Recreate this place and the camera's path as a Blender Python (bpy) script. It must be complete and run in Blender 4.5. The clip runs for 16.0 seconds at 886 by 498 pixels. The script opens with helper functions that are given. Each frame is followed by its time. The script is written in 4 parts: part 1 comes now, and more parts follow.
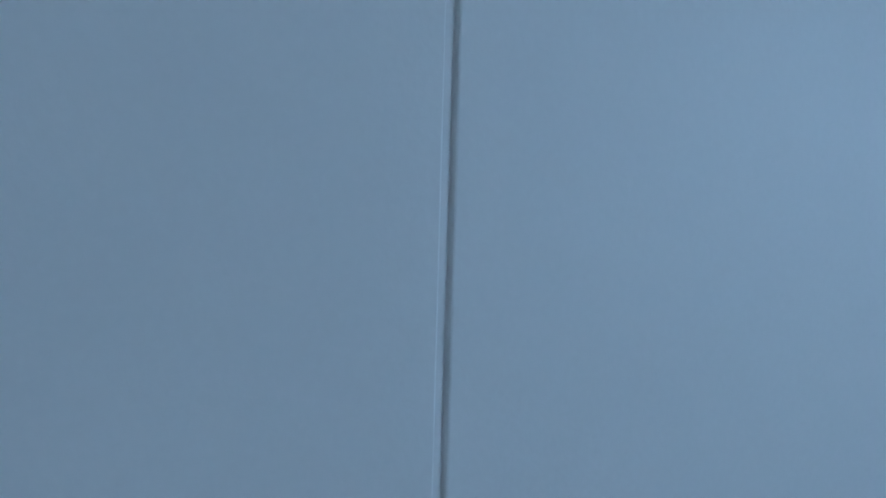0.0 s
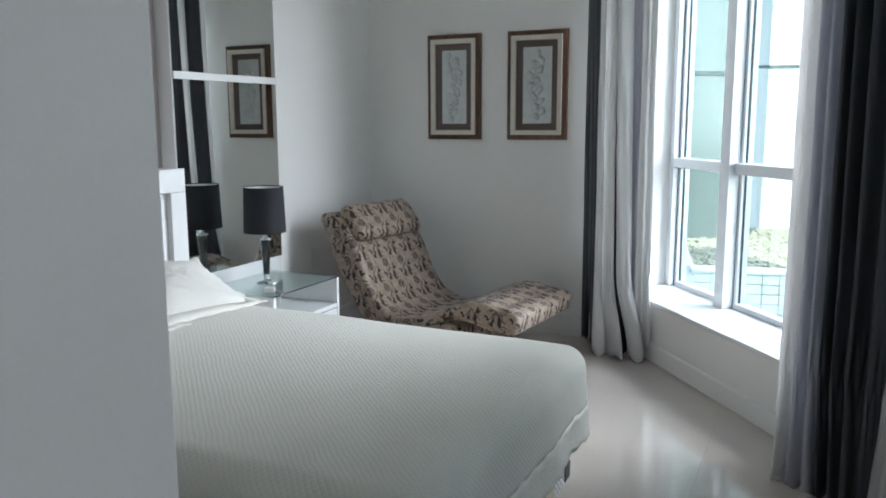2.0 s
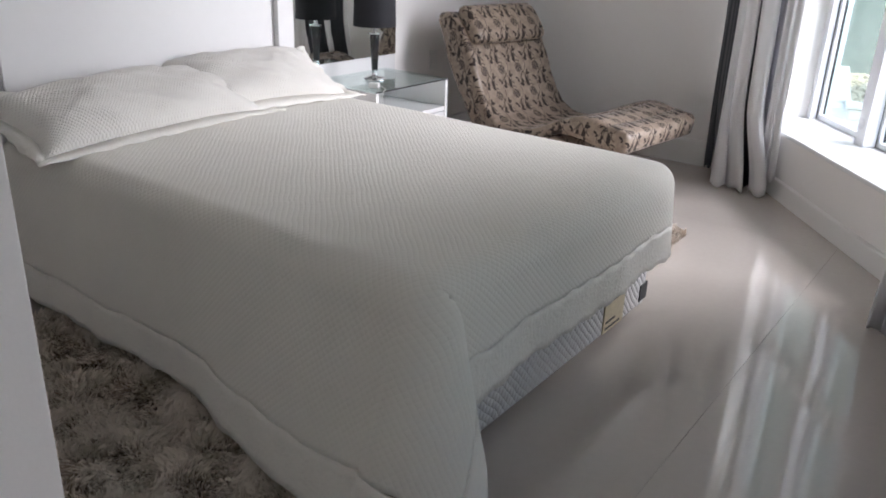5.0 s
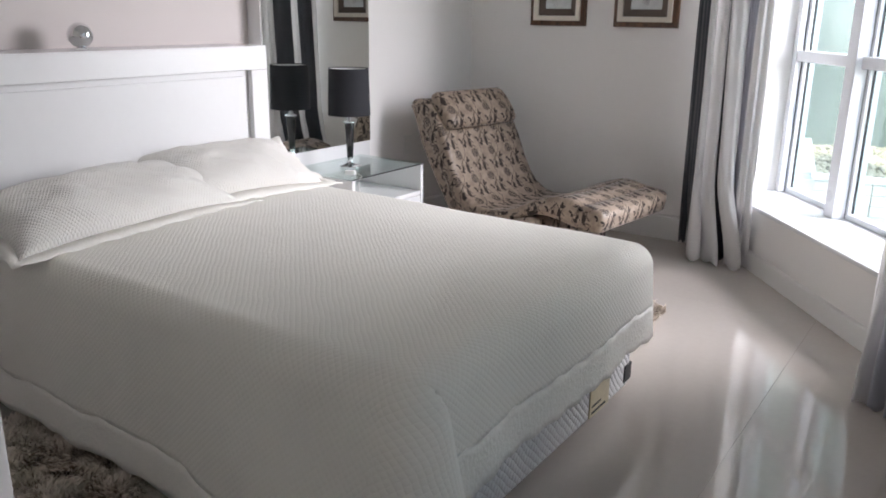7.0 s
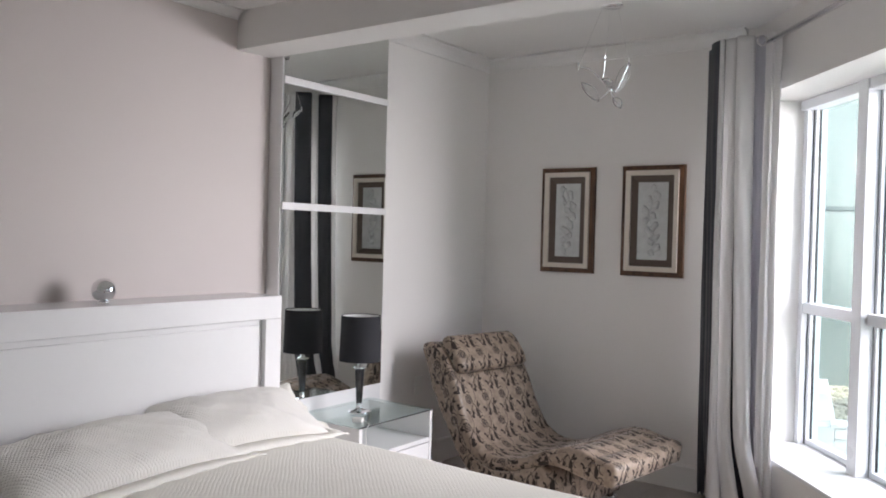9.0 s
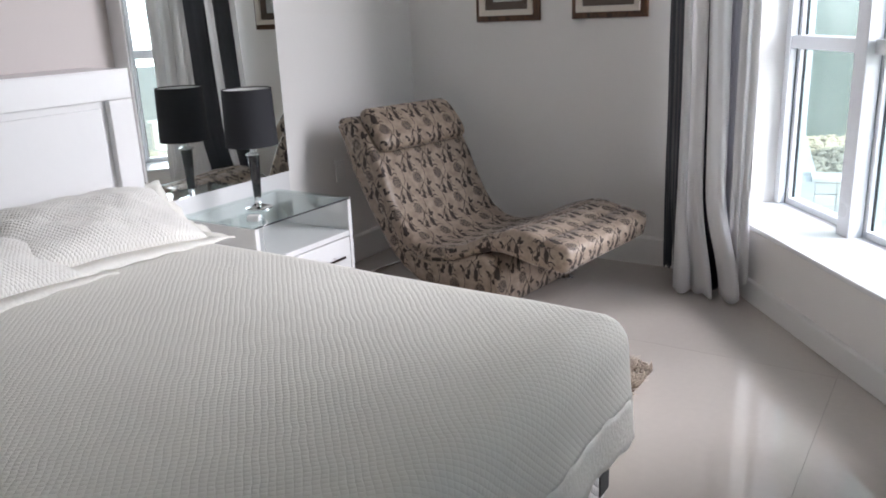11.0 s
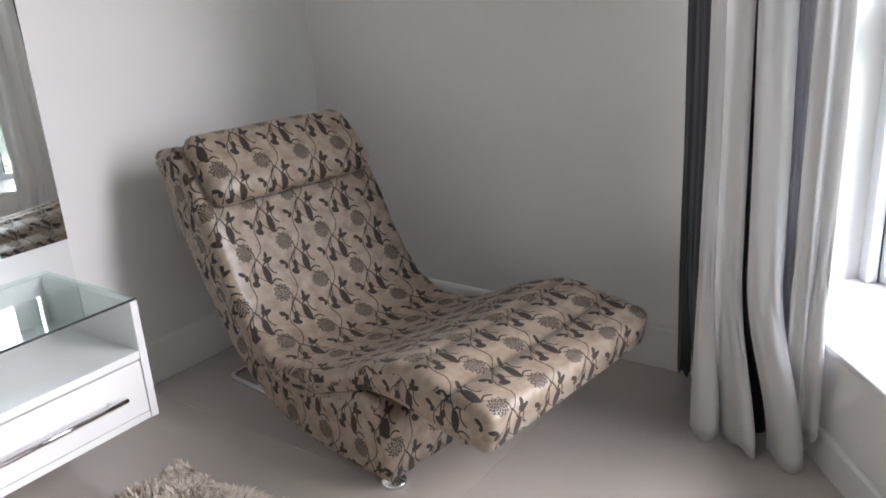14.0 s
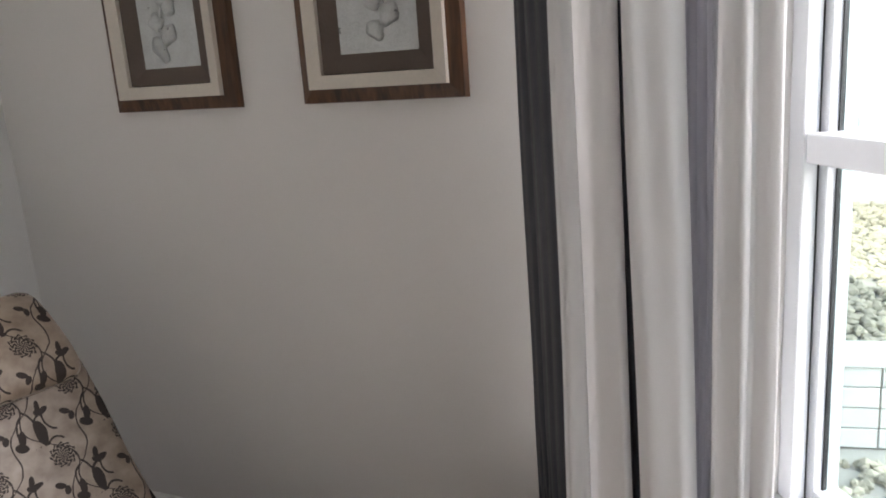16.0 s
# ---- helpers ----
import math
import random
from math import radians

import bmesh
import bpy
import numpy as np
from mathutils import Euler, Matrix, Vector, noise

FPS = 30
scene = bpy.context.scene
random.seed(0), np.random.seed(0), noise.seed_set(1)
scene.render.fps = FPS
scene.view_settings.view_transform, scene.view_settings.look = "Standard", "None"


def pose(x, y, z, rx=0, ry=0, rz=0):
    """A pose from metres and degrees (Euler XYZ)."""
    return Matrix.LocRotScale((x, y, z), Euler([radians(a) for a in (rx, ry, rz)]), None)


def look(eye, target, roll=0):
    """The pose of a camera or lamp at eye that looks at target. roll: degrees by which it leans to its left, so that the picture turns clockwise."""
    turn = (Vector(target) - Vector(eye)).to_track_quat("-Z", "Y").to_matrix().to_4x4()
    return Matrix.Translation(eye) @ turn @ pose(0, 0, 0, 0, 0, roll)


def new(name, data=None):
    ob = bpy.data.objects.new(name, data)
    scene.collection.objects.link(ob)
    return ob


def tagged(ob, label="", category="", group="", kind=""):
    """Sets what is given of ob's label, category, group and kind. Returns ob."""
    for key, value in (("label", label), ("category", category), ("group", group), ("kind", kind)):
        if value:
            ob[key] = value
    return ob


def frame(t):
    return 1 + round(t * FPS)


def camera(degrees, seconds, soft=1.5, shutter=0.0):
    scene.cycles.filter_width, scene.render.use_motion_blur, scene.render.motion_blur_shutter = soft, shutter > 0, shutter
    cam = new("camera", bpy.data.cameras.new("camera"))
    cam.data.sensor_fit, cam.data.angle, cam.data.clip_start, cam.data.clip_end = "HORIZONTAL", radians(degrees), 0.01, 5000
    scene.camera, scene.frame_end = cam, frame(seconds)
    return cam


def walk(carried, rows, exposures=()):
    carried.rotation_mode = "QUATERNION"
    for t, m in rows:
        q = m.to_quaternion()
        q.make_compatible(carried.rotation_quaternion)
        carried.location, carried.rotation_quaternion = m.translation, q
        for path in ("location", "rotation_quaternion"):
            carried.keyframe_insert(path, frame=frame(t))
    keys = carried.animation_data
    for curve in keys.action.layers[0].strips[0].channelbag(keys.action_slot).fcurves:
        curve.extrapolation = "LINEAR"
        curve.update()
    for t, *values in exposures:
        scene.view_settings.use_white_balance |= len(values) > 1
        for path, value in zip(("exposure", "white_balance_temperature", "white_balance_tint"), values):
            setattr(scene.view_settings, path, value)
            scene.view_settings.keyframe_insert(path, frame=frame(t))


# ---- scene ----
cam = camera(58.0, 16.0, soft=1.8)
PATH = [
    (0, (0.254, 0.356, 1.362), (-0.607, 2.153, 1.188), 1.60),
    (0.1, (0.267, 0.369, 1.367), (-0.415, 2.242, 1.199), 1.20),
    (0.2, (0.279, 0.381, 1.372), (-0.183, 2.321, 1.211), 0.90),
    (0.3, (0.292, 0.394, 1.377), (-0.013, 2.364, 1.213), 0.60),
    (0.4, (0.304, 0.406, 1.381), (0.096, 2.387, 1.200), 0.60),
    (0.5, (0.317, 0.419, 1.386), (0.176, 2.405, 1.198), 0.55),
    (1, (0.408, 0.481, 1.410), (0.506, 2.461, 1.153), -0.40),
    (1.5, (0.485, 0.517, 1.394), (0.743, 2.478, 1.103), -0.42),
    (2, (0.547, 0.543, 1.385), (0.907, 2.484, 1.064), -0.27),
    (2.5, (0.615, 0.576, 1.362), (0.997, 2.505, 0.998), -0.19),
    (3, (0.675, 0.585, 1.350), (1.021, 2.507, 0.916), 0.63),
    (3.5, (0.708, 0.590, 1.341), (0.940, 2.520, 0.870), 2.28),
    (4, (0.756, 0.589, 1.315), (0.785, 2.513, 0.770), 2.26),
    (4.5, (0.793, 0.581, 1.300), (0.777, 2.458, 0.610), 2.34),
    (4.7, (0.798, 0.573, 1.288), (0.781, 2.428, 0.541), 2.21),
    (6.8, (0.778, 0.588, 1.308), (0.826, 2.486, 0.679), 0.90),
    (7, (0.783, 0.598, 1.319), (0.826, 2.516, 0.753), 0.73),
    (7.5, (0.777, 0.593, 1.367), (0.825, 2.552, 0.967), 1.41),
    (8, (0.774, 0.614, 1.399), (0.819, 2.601, 1.177), 2.19),
    (8.5, (0.769, 0.624, 1.449), (0.809, 2.623, 1.402), 2.45),
    (9, (0.813, 0.605, 1.468), (0.807, 2.604, 1.435), 1.49),
    (9.5, (0.811, 0.763, 1.399), (0.820, 2.742, 1.109), 0.56),
    (10, (0.869, 0.965, 1.347), (0.902, 2.907, 0.872), -1.17),
    (10.2, (0.900, 1.042, 1.324), (0.948, 2.977, 0.823), -1.87),
    (12.3, (1.290, 2.061, 1.305), (1.368, 3.965, 0.697), -2.57),
    (12.5, (1.327, 2.189, 1.290), (1.400, 4.095, 0.687), -2.71),
    (13, (1.427, 2.390, 1.297), (1.447, 4.291, 0.675), -2.99),
    (13.5, (1.499, 2.676, 1.295), (1.503, 4.576, 0.672), -2.76),
    (14, (1.587, 2.891, 1.305), (1.571, 4.780, 0.648), -3.53),
    (14.5, (1.702, 3.107, 1.330), (1.613, 4.974, 0.617), -4.68),
    (15, (1.747, 3.348, 1.327), (1.699, 5.227, 0.645), -4.22),
    (15.2, (1.763, 3.421, 1.295), (1.778, 5.332, 0.704), -4.16),
    (15.5, (1.784, 3.537, 1.285), (1.919, 5.472, 0.800), -3.04),
    (16, (1.857, 3.715, 1.340), (2.200, 5.628, 0.868), -4.10),
]
walk(cam, [(t, look(eye, target, roll)) for t, eye, target, roll in PATH],
     exposures=[(0, 1.65, 4450, 2), (0.3, 1.9, 4900, 4), (0.6, 2.1, 5400, 6), (1.2, 1.9, 6000, 10), (2.5, 1.6, 6300, 12), (4, 1.72, 6700, 22), (7, 1.9, 6800, 22), (9, 1.75, 6900, 23), (10, 1.78, 6800, 22), (12.5, 1.6, 6600, 20), (14, 1.85, 6800, 20), (15, 1.9, 7200, 20), (16, 1.75, 7200, 22)])

# ---- world, sun, light ----
world = bpy.data.worlds.new("sky")
scene.world = world
world.use_nodes = True
_n = world.node_tree.nodes
_l = world.node_tree.links
_sky = _n.new("ShaderNodeTexSky")
_sky.sky_type = "NISHITA"
_sky.sun_disc = False
_sky.sun_elevation = radians(48)
_sky.sun_rotation = radians(225)
_n["Background"].inputs["Strength"].default_value = 0.15
_l.new(_sky.outputs[0], _n["Background"].inputs["Color"])

_sun = bpy.data.lights.new("sun", "SUN")
_sun.energy, _sun.angle, _sun.color = 3.5, radians(0.6), (1.0, 0.95, 0.88)
sun = new("sun", _sun)
sun.matrix_world = look((-6, -8, 12), (-6 + 0.45, -8 + 0.55, 12 - 0.80))

# area lamp added outside, out of view, standing in for sky light at window_1
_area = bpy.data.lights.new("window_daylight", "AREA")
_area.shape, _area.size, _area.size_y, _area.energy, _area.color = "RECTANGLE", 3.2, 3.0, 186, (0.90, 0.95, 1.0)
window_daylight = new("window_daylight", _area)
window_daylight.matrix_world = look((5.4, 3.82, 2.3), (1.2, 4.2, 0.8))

# fill lamp added behind an unseen window to brighten the entrance side
_side = bpy.data.lights.new("unseen_window_fill", "AREA")
_side.shape, _side.size, _side.size_y, _side.energy, _side.color = "RECTANGLE", 1.6, 1.8, 0.8, (0.98, 0.98, 1.0)
unseen_window_fill = new("unseen_window_fill", _side)
unseen_window_fill.matrix_world = look((3.5, 0.75, 1.6), (1.4, 4.6, 0.8))

# ---- materials ----
def start_material(name):
    m = bpy.data.materials.new(name)
    m.use_nodes = True
    return m, m.node_tree.nodes, m.node_tree.links, m.node_tree.nodes["Principled BSDF"]


def surface(name, color, rough=0.5, metal=0.0, vary=0.05, scales=(3.0, 60.0), bump=0.05, sheen=0.0, coat=0.0, spec=0.5, per_object=0.0):
    """A plain surface with colour, gloss and relief that vary at a coarse and a fine scale."""
    m, n, l, p = start_material(name)
    tc = n.new("ShaderNodeTexCoord")
    big, fine = n.new("ShaderNodeTexNoise"), n.new("ShaderNodeTexNoise")
    big.inputs["Scale"].default_value, fine.inputs["Scale"].default_value = scales
    big.inputs["Detail"].default_value, fine.inputs["Detail"].default_value = 3, 4
    for t in (big, fine):
        l.new(tc.outputs["Object"], t.inputs["Vector"])
    add = n.new("ShaderNodeMath")
    add.operation = "ADD"
    l.new(big.outputs[0], add.inputs[0])
    l.new(fine.outputs[0], add.inputs[1])
    ramp = n.new("ShaderNodeMapRange")
    ramp.inputs["From Min"].default_value, ramp.inputs["From Max"].default_value = 0.6, 1.4
    ramp.inputs["To Min"].default_value, ramp.inputs["To Max"].default_value = 1 - vary, 1 + vary
    l.new(add.outputs[0], ramp.inputs["Value"])
    mul = n.new("ShaderNodeVectorMath")
    mul.operation = "SCALE"
    mul.inputs[0].default_value = color
    out = ramp.outputs[0]
    if per_object:
        info = n.new("ShaderNodeObjectInfo")
        r2 = n.new("ShaderNodeMapRange")
        r2.inputs["To Min"].default_value, r2.inputs["To Max"].default_value = 1 - per_object, 1 + per_object
        l.new(info.outputs["Random"], r2.inputs["Value"])
        both = n.new("ShaderNodeMath")
        both.operation = "MULTIPLY"
        l.new(out, both.inputs[0])
        l.new(r2.outputs[0], both.inputs[1])
        out = both.outputs[0]
    l.new(out, mul.inputs["Scale"])
    l.new(mul.outputs[0], p.inputs["Base Color"])
    rr = n.new("ShaderNodeMapRange")
    rr.inputs["To Min"].default_value, rr.inputs["To Max"].default_value = max(rough - 0.06, 0.01), min(rough + 0.06, 1)
    l.new(big.outputs[0], rr.inputs["Value"])
    l.new(rr.outputs[0], p.inputs["Roughness"])
    p.inputs["Metallic"].default_value = metal
    p.inputs["Sheen Weight"].default_value = sheen
    p.inputs["Coat Weight"].default_value = coat
    p.inputs["Specular IOR Level"].default_value = spec
    if bump:
        b = n.new("ShaderNodeBump")
        b.inputs["Strength"].default_value = bump
        b.inputs["Distance"].default_value = 0.01
        l.new(fine.outputs[0], b.inputs["Height"])
        l.new(b.outputs[0], p.inputs["Normal"])
    return m


class Sums:
    """Short arithmetic on shader sockets."""

    def __init__(self, nodes, links):
        self.n, self.l = nodes, links

    def op(self, kind, *values):
        m = self.n.new("ShaderNodeMath")
        m.operation = kind
        for i, v in enumerate(values):
            if isinstance(v, (int, float)):
                m.inputs[i].default_value = v
            else:
                self.l.new(v, m.inputs[i])
        return m.outputs[0]

    def add(self, a, b):
        return self.op("ADD", a, b)

    def sub(self, a, b):
        return self.op("SUBTRACT", a, b)

    def mul(self, a, b):
        return self.op("MULTIPLY", a, b)

    def less(self, a, b):
        return self.op("LESS_THAN", a, b)

    def both(self, a, b):
        return self.op("MAXIMUM", a, b)

    def length(self, a, b):
        return self.op("SQRT", self.add(self.mul(a, a), self.mul(b, b)))

    def ellipse(self, x, y, cx, cy, a, b, angle):
        c, s = math.cos(angle), math.sin(angle)
        dx, dy = self.sub(x, cx), self.sub(y, cy)
        p = self.add(self.mul(dx, c / a), self.mul(dy, s / a))
        q = self.add(self.mul(dx, -s / b), self.mul(dy, c / b))
        return self.less(self.add(self.mul(p, p), self.mul(q, q)), 1.0)

    def arc(self, x, y, cx, cy, r, thick, a0, a1):
        dx, dy = self.sub(x, cx), self.sub(y, cy)
        ring = self.less(self.op("ABSOLUTE", self.sub(self.length(dx, dy), r)), thick)
        mid, half = (a0 + a1) / 2, (a1 - a0) / 2
        along = self.add(self.mul(dx, math.cos(mid)), self.mul(dy, math.sin(mid)))
        return self.mul(ring, self.op("GREATER_THAN", along, r * math.cos(half)))


def floral_fabric():
    """Champagne upholstery satin with flocked brown flowers, leaves and winding stems. UV in metres."""
    m, n, l, p = start_material("floral_upholstery")
    s = Sums(n, l)
    uv = n.new("ShaderNodeUVMap")
    warp = n.new("ShaderNodeTexNoise")
    warp.inputs["Scale"].default_value = 18
    l.new(uv.outputs[0], warp.inputs["Vector"])
    xyz = n.new("ShaderNodeSeparateXYZ")
    l.new(uv.outputs[0], xyz.inputs[0])
    W, H = 0.150, 0.150
    wob = s.mul(s.sub(warp.outputs[0], 0.5), 0.009)
    Y = s.sub(xyz.outputs[1], wob)
    row = s.op("FLOOR", s.op("DIVIDE", Y, H))
    X = s.add(s.add(xyz.outputs[0], wob), s.mul(row, W * 0.47))
    x = s.sub(s.op("FLOORED_MODULO", X, W), W / 2)
    y = s.sub(s.op("FLOORED_MODULO", Y, H), H / 2)
    TOP = H / 2 - 0.225 * W

    def flower(cx, cy, r, petals):
        dx, dy = s.sub(x, cx), s.sub(y, cy)
        d = s.length(dx, dy)
        ang = s.op("ARCTAN2", dy, dx)
        edge = s.mul(s.add(s.mul(s.op("SINE", s.mul(ang, petals)), 0.10), 1.0), r)
        disc = s.less(d, edge)
        lace = s.op("SINE", s.add(s.mul(ang, petals), s.mul(s.op("SINE", s.mul(d, 520.0)), 2.2)))
        light = s.mul(s.op("GREATER_THAN", lace, 0.25), 0.85)
        return s.mul(disc, s.sub(1.0, light))

    def leaf(u, v, a, b, degrees):
        return s.ellipse(x, y, u * W, TOP - v * 1.2 * W, a * 1.15 * W, b * 1.15 * W, radians(degrees))

    def stem(u, v, r, a0, a1, thick=0.0021):
        return s.arc(x, s.sub(TOP, s.mul(s.sub(TOP, y), 1 / 1.2)), u * W, TOP - v * W, r * W, thick, radians(a0), radians(a1))

    shapes = [
        flower(-0.02, TOP, 0.185 * W, 11),
        leaf(0.30, 0.15, 0.085, 0.035, 75), leaf(0.35, 0.22, 0.080, 0.036, 15), leaf(0.27, 0.23, 0.060, 0.040, 140),
        leaf(0.185, 0.47, 0.165, 0.072, 86), leaf(0.19, 0.62, 0.080, 0.028, 80),
        leaf(-0.085, 0.46, 0.100, 0.048, 70), leaf(-0.145, 0.565, 0.085, 0.058, 150),
        leaf(0.035, 0.70, 0.062, 0.047, 120), leaf(0.145, 0.73, 0.058, 0.040, 60),
        leaf(-0.36, 0.34, 0.070, 0.040, 150), leaf(-0.30, 0.42, 0.060, 0.036, 60),
        stem(0.12, 0.42, 0.24, 118, 205), stem(-0.10, 0.36, 0.26, -8, 56), stem(0.30, 0.42, 0.17, 70, 160),
        stem(0.33, 0.74, 0.155, 15, 185), stem(-0.10, 0.60, 0.20, -110, -10),
        stem(0.44, 0.34, 0.15, 110, 260),
    ]
    for lean, sway in ((-0.47, 0.15), (0.53, 0.11)):
        mid = s.add(s.mul(y, lean * W / H), s.mul(s.op("SINE", s.mul(y, 2 * math.pi / H)), sway * W))
        shapes.append(s.less(s.op("ABSOLUTE", s.sub(x, mid)), 0.0017))
    mask = shapes.pop()
    for sh in shapes:
        mask = s.both(mask, sh)
    mix = n.new("ShaderNodeMix")
    mix.data_type = "RGBA"
    l.new(mask, mix.inputs["Factor"])
    ground = n.new("ShaderNodeTexNoise")
    ground.inputs["Scale"].default_value = 26
    ground.inputs["Detail"].default_value = 5
    l.new(uv.outputs[0], ground.inputs["Vector"])
    tone = n.new("ShaderNodeValToRGB")
    tone.color_ramp.elements[0].position, tone.color_ramp.elements[0].color = 0.3, (0.215, 0.160, 0.120, 1)
    tone.color_ramp.elements[1].position, tone.color_ramp.elements[1].color = 0.7, (0.37, 0.292, 0.228, 1)
    l.new(ground.outputs[0], tone.inputs[0])
    l.new(tone.outputs[0], mix.inputs["A"])
    mix.inputs["B"].default_value = (0.030, 0.019, 0.014, 1)
    l.new(mix.outputs["Result"], p.inputs["Base Color"])
    gloss = s.add(s.mul(mask, 0.40), 0.34)
    l.new(gloss, p.inputs["Roughness"])
    p.inputs["Sheen Weight"].default_value = 0.08
    p.inputs["Sheen Roughness"].default_value = 0.4
    weave = n.new("ShaderNodeTexNoise")
    weave.inputs["Scale"].default_value = 7
    weave.inputs["Detail"].default_value = 5
    pull = n.new("ShaderNodeMapping")                  # creases run across the seat
    pull.inputs["Scale"].default_value = (0.55, 2.2, 1.0)
    l.new(uv.outputs[0], pull.inputs["Vector"])
    l.new(pull.outputs[0], weave.inputs["Vector"])
    b = n.new("ShaderNodeBump")
    b.inputs["Strength"].default_value, b.inputs["Distance"].default_value = 0.3, 0.014
    l.new(s.add(weave.outputs[0], s.mul(mask, 0.06)), b.inputs["Height"])
    l.new(b.outputs[0], p.inputs["Normal"])
    return m


def quilted(name, color, cell, depth, rough=0.75, diamonds=True, crease=0.0):
    """White cloth stitched in small cells. UV in metres."""
    m, n, l, p = start_material(name)
    s = Sums(n, l)
    uv = n.new("ShaderNodeUVMap")
    xyz = n.new("ShaderNodeSeparateXYZ")
    l.new(uv.outputs[0], xyz.inputs[0])
    wob = n.new("ShaderNodeTexNoise")
    wob.inputs["Scale"].default_value = 9
    l.new(uv.outputs[0], wob.inputs["Vector"])
    w = s.mul(s.sub(wob.outputs[0], 0.5), cell * 0.6)
    x, y = s.add(xyz.outputs[0], w), s.add(xyz.outputs[1], w)
    k = math.pi / cell
    if diamonds:
        a, b = s.mul(s.add(x, y), k), s.mul(s.sub(x, y), k)
    else:
        a, b = s.mul(x, k), s.mul(y, k * 0.6)
    h = s.op("SQRT", s.mul(s.op("ABSOLUTE", s.op("SINE", a)), s.op("ABSOLUTE", s.op("SINE", b))))
    soft = n.new("ShaderNodeTexNoise")
    soft.inputs["Scale"].default_value = 5
    soft.inputs["Detail"].default_value = 5
    l.new(uv.outputs[0], soft.inputs["Vector"])
    bump = n.new("ShaderNodeBump")
    bump.inputs["Strength"].default_value, bump.inputs["Distance"].default_value = 1.0, depth
    l.new(s.add(h, s.mul(soft.outputs[0], crease)), bump.inputs["Height"])
    l.new(bump.outputs[0], p.inputs["Normal"])
    mix = n.new("ShaderNodeMix")
    mix.data_type = "RGBA"
    l.new(soft.outputs[0], mix.inputs["Factor"])
    mix.inputs["A"].default_value = (color[0] * 0.93, color[1] * 0.93, color[2] * 0.93, 1)
    mix.inputs["B"].default_value = (*color, 1)
    l.new(mix.outputs["Result"], p.inputs["Base Color"])
    p.inputs["Roughness"].default_value = rough
    p.inputs["Sheen Weight"].default_value = 0.2
    return m


def wood(name, dark, light, rough=0.35):
    m, n, l, p = start_material(name)
    tc = n.new("ShaderNodeTexCoord")
    mp = n.new("ShaderNodeMapping")
    mp.inputs["Scale"].default_value = (30, 30, 3)
    wave = n.new("ShaderNodeTexNoise")
    wave.inputs["Scale"].default_value, wave.inputs["Detail"].default_value = 2.0, 8
    ramp = n.new("ShaderNodeValToRGB")
    ramp.color_ramp.elements[0].position, ramp.color_ramp.elements[0].color = 0.35, (*dark, 1)
    ramp.color_ramp.elements[1].position, ramp.color_ramp.elements[1].color = 0.68, (*light, 1)
    l.new(tc.outputs["Object"], mp.inputs[0])
    l.new(mp.outputs[0], wave.inputs["Vector"])
    l.new(wave.outputs[0], ramp.inputs[0])
    l.new(ramp.outputs[0], p.inputs["Base Color"])
    p.inputs["Roughness"].default_value = rough
    b = n.new("ShaderNodeBump")
    b.inputs["Strength"].default_value, b.inputs["Distance"].default_value = 0.3, 0.003
    l.new(wave.outputs[0], b.inputs["Height"])
    l.new(b.outputs[0], p.inputs["Normal"])
    return m


def glass(name, color, rough=0.0, ior=1.45):
    m, n, l, p = start_material(name)
    p.inputs["Base Color"].default_value = (*color, 1)
    p.inputs["Transmission Weight"].default_value = 1.0
    p.inputs["Roughness"].default_value = rough
    p.inputs["IOR"].default_value = ior
    return m


def pane_glass(name, tint, gloss=0.08):
    """Thin window glass: clear, with a little mirror."""
    m, n, l, p = start_material(name)
    out = n["Material Output"]
    clear, shine, mix, facing = n.new("ShaderNodeBsdfTransparent"), n.new("ShaderNodeBsdfGlossy"), n.new("ShaderNodeMixShader"), n.new("ShaderNodeLayerWeight")
    clear.inputs["Color"].default_value = (*tint, 1)
    shine.inputs["Roughness"].default_value = 0.01
    s = Sums(n, l)
    l.new(s.add(s.mul(s.op("POWER", facing.outputs["Facing"], 4.0), 0.7), 0.03), mix.inputs[0])
    l.new(clear.outputs[0], mix.inputs[1])
    l.new(shine.outputs[0], mix.inputs[2])
    l.new(mix.outputs[0], out.inputs["Surface"])
    return m


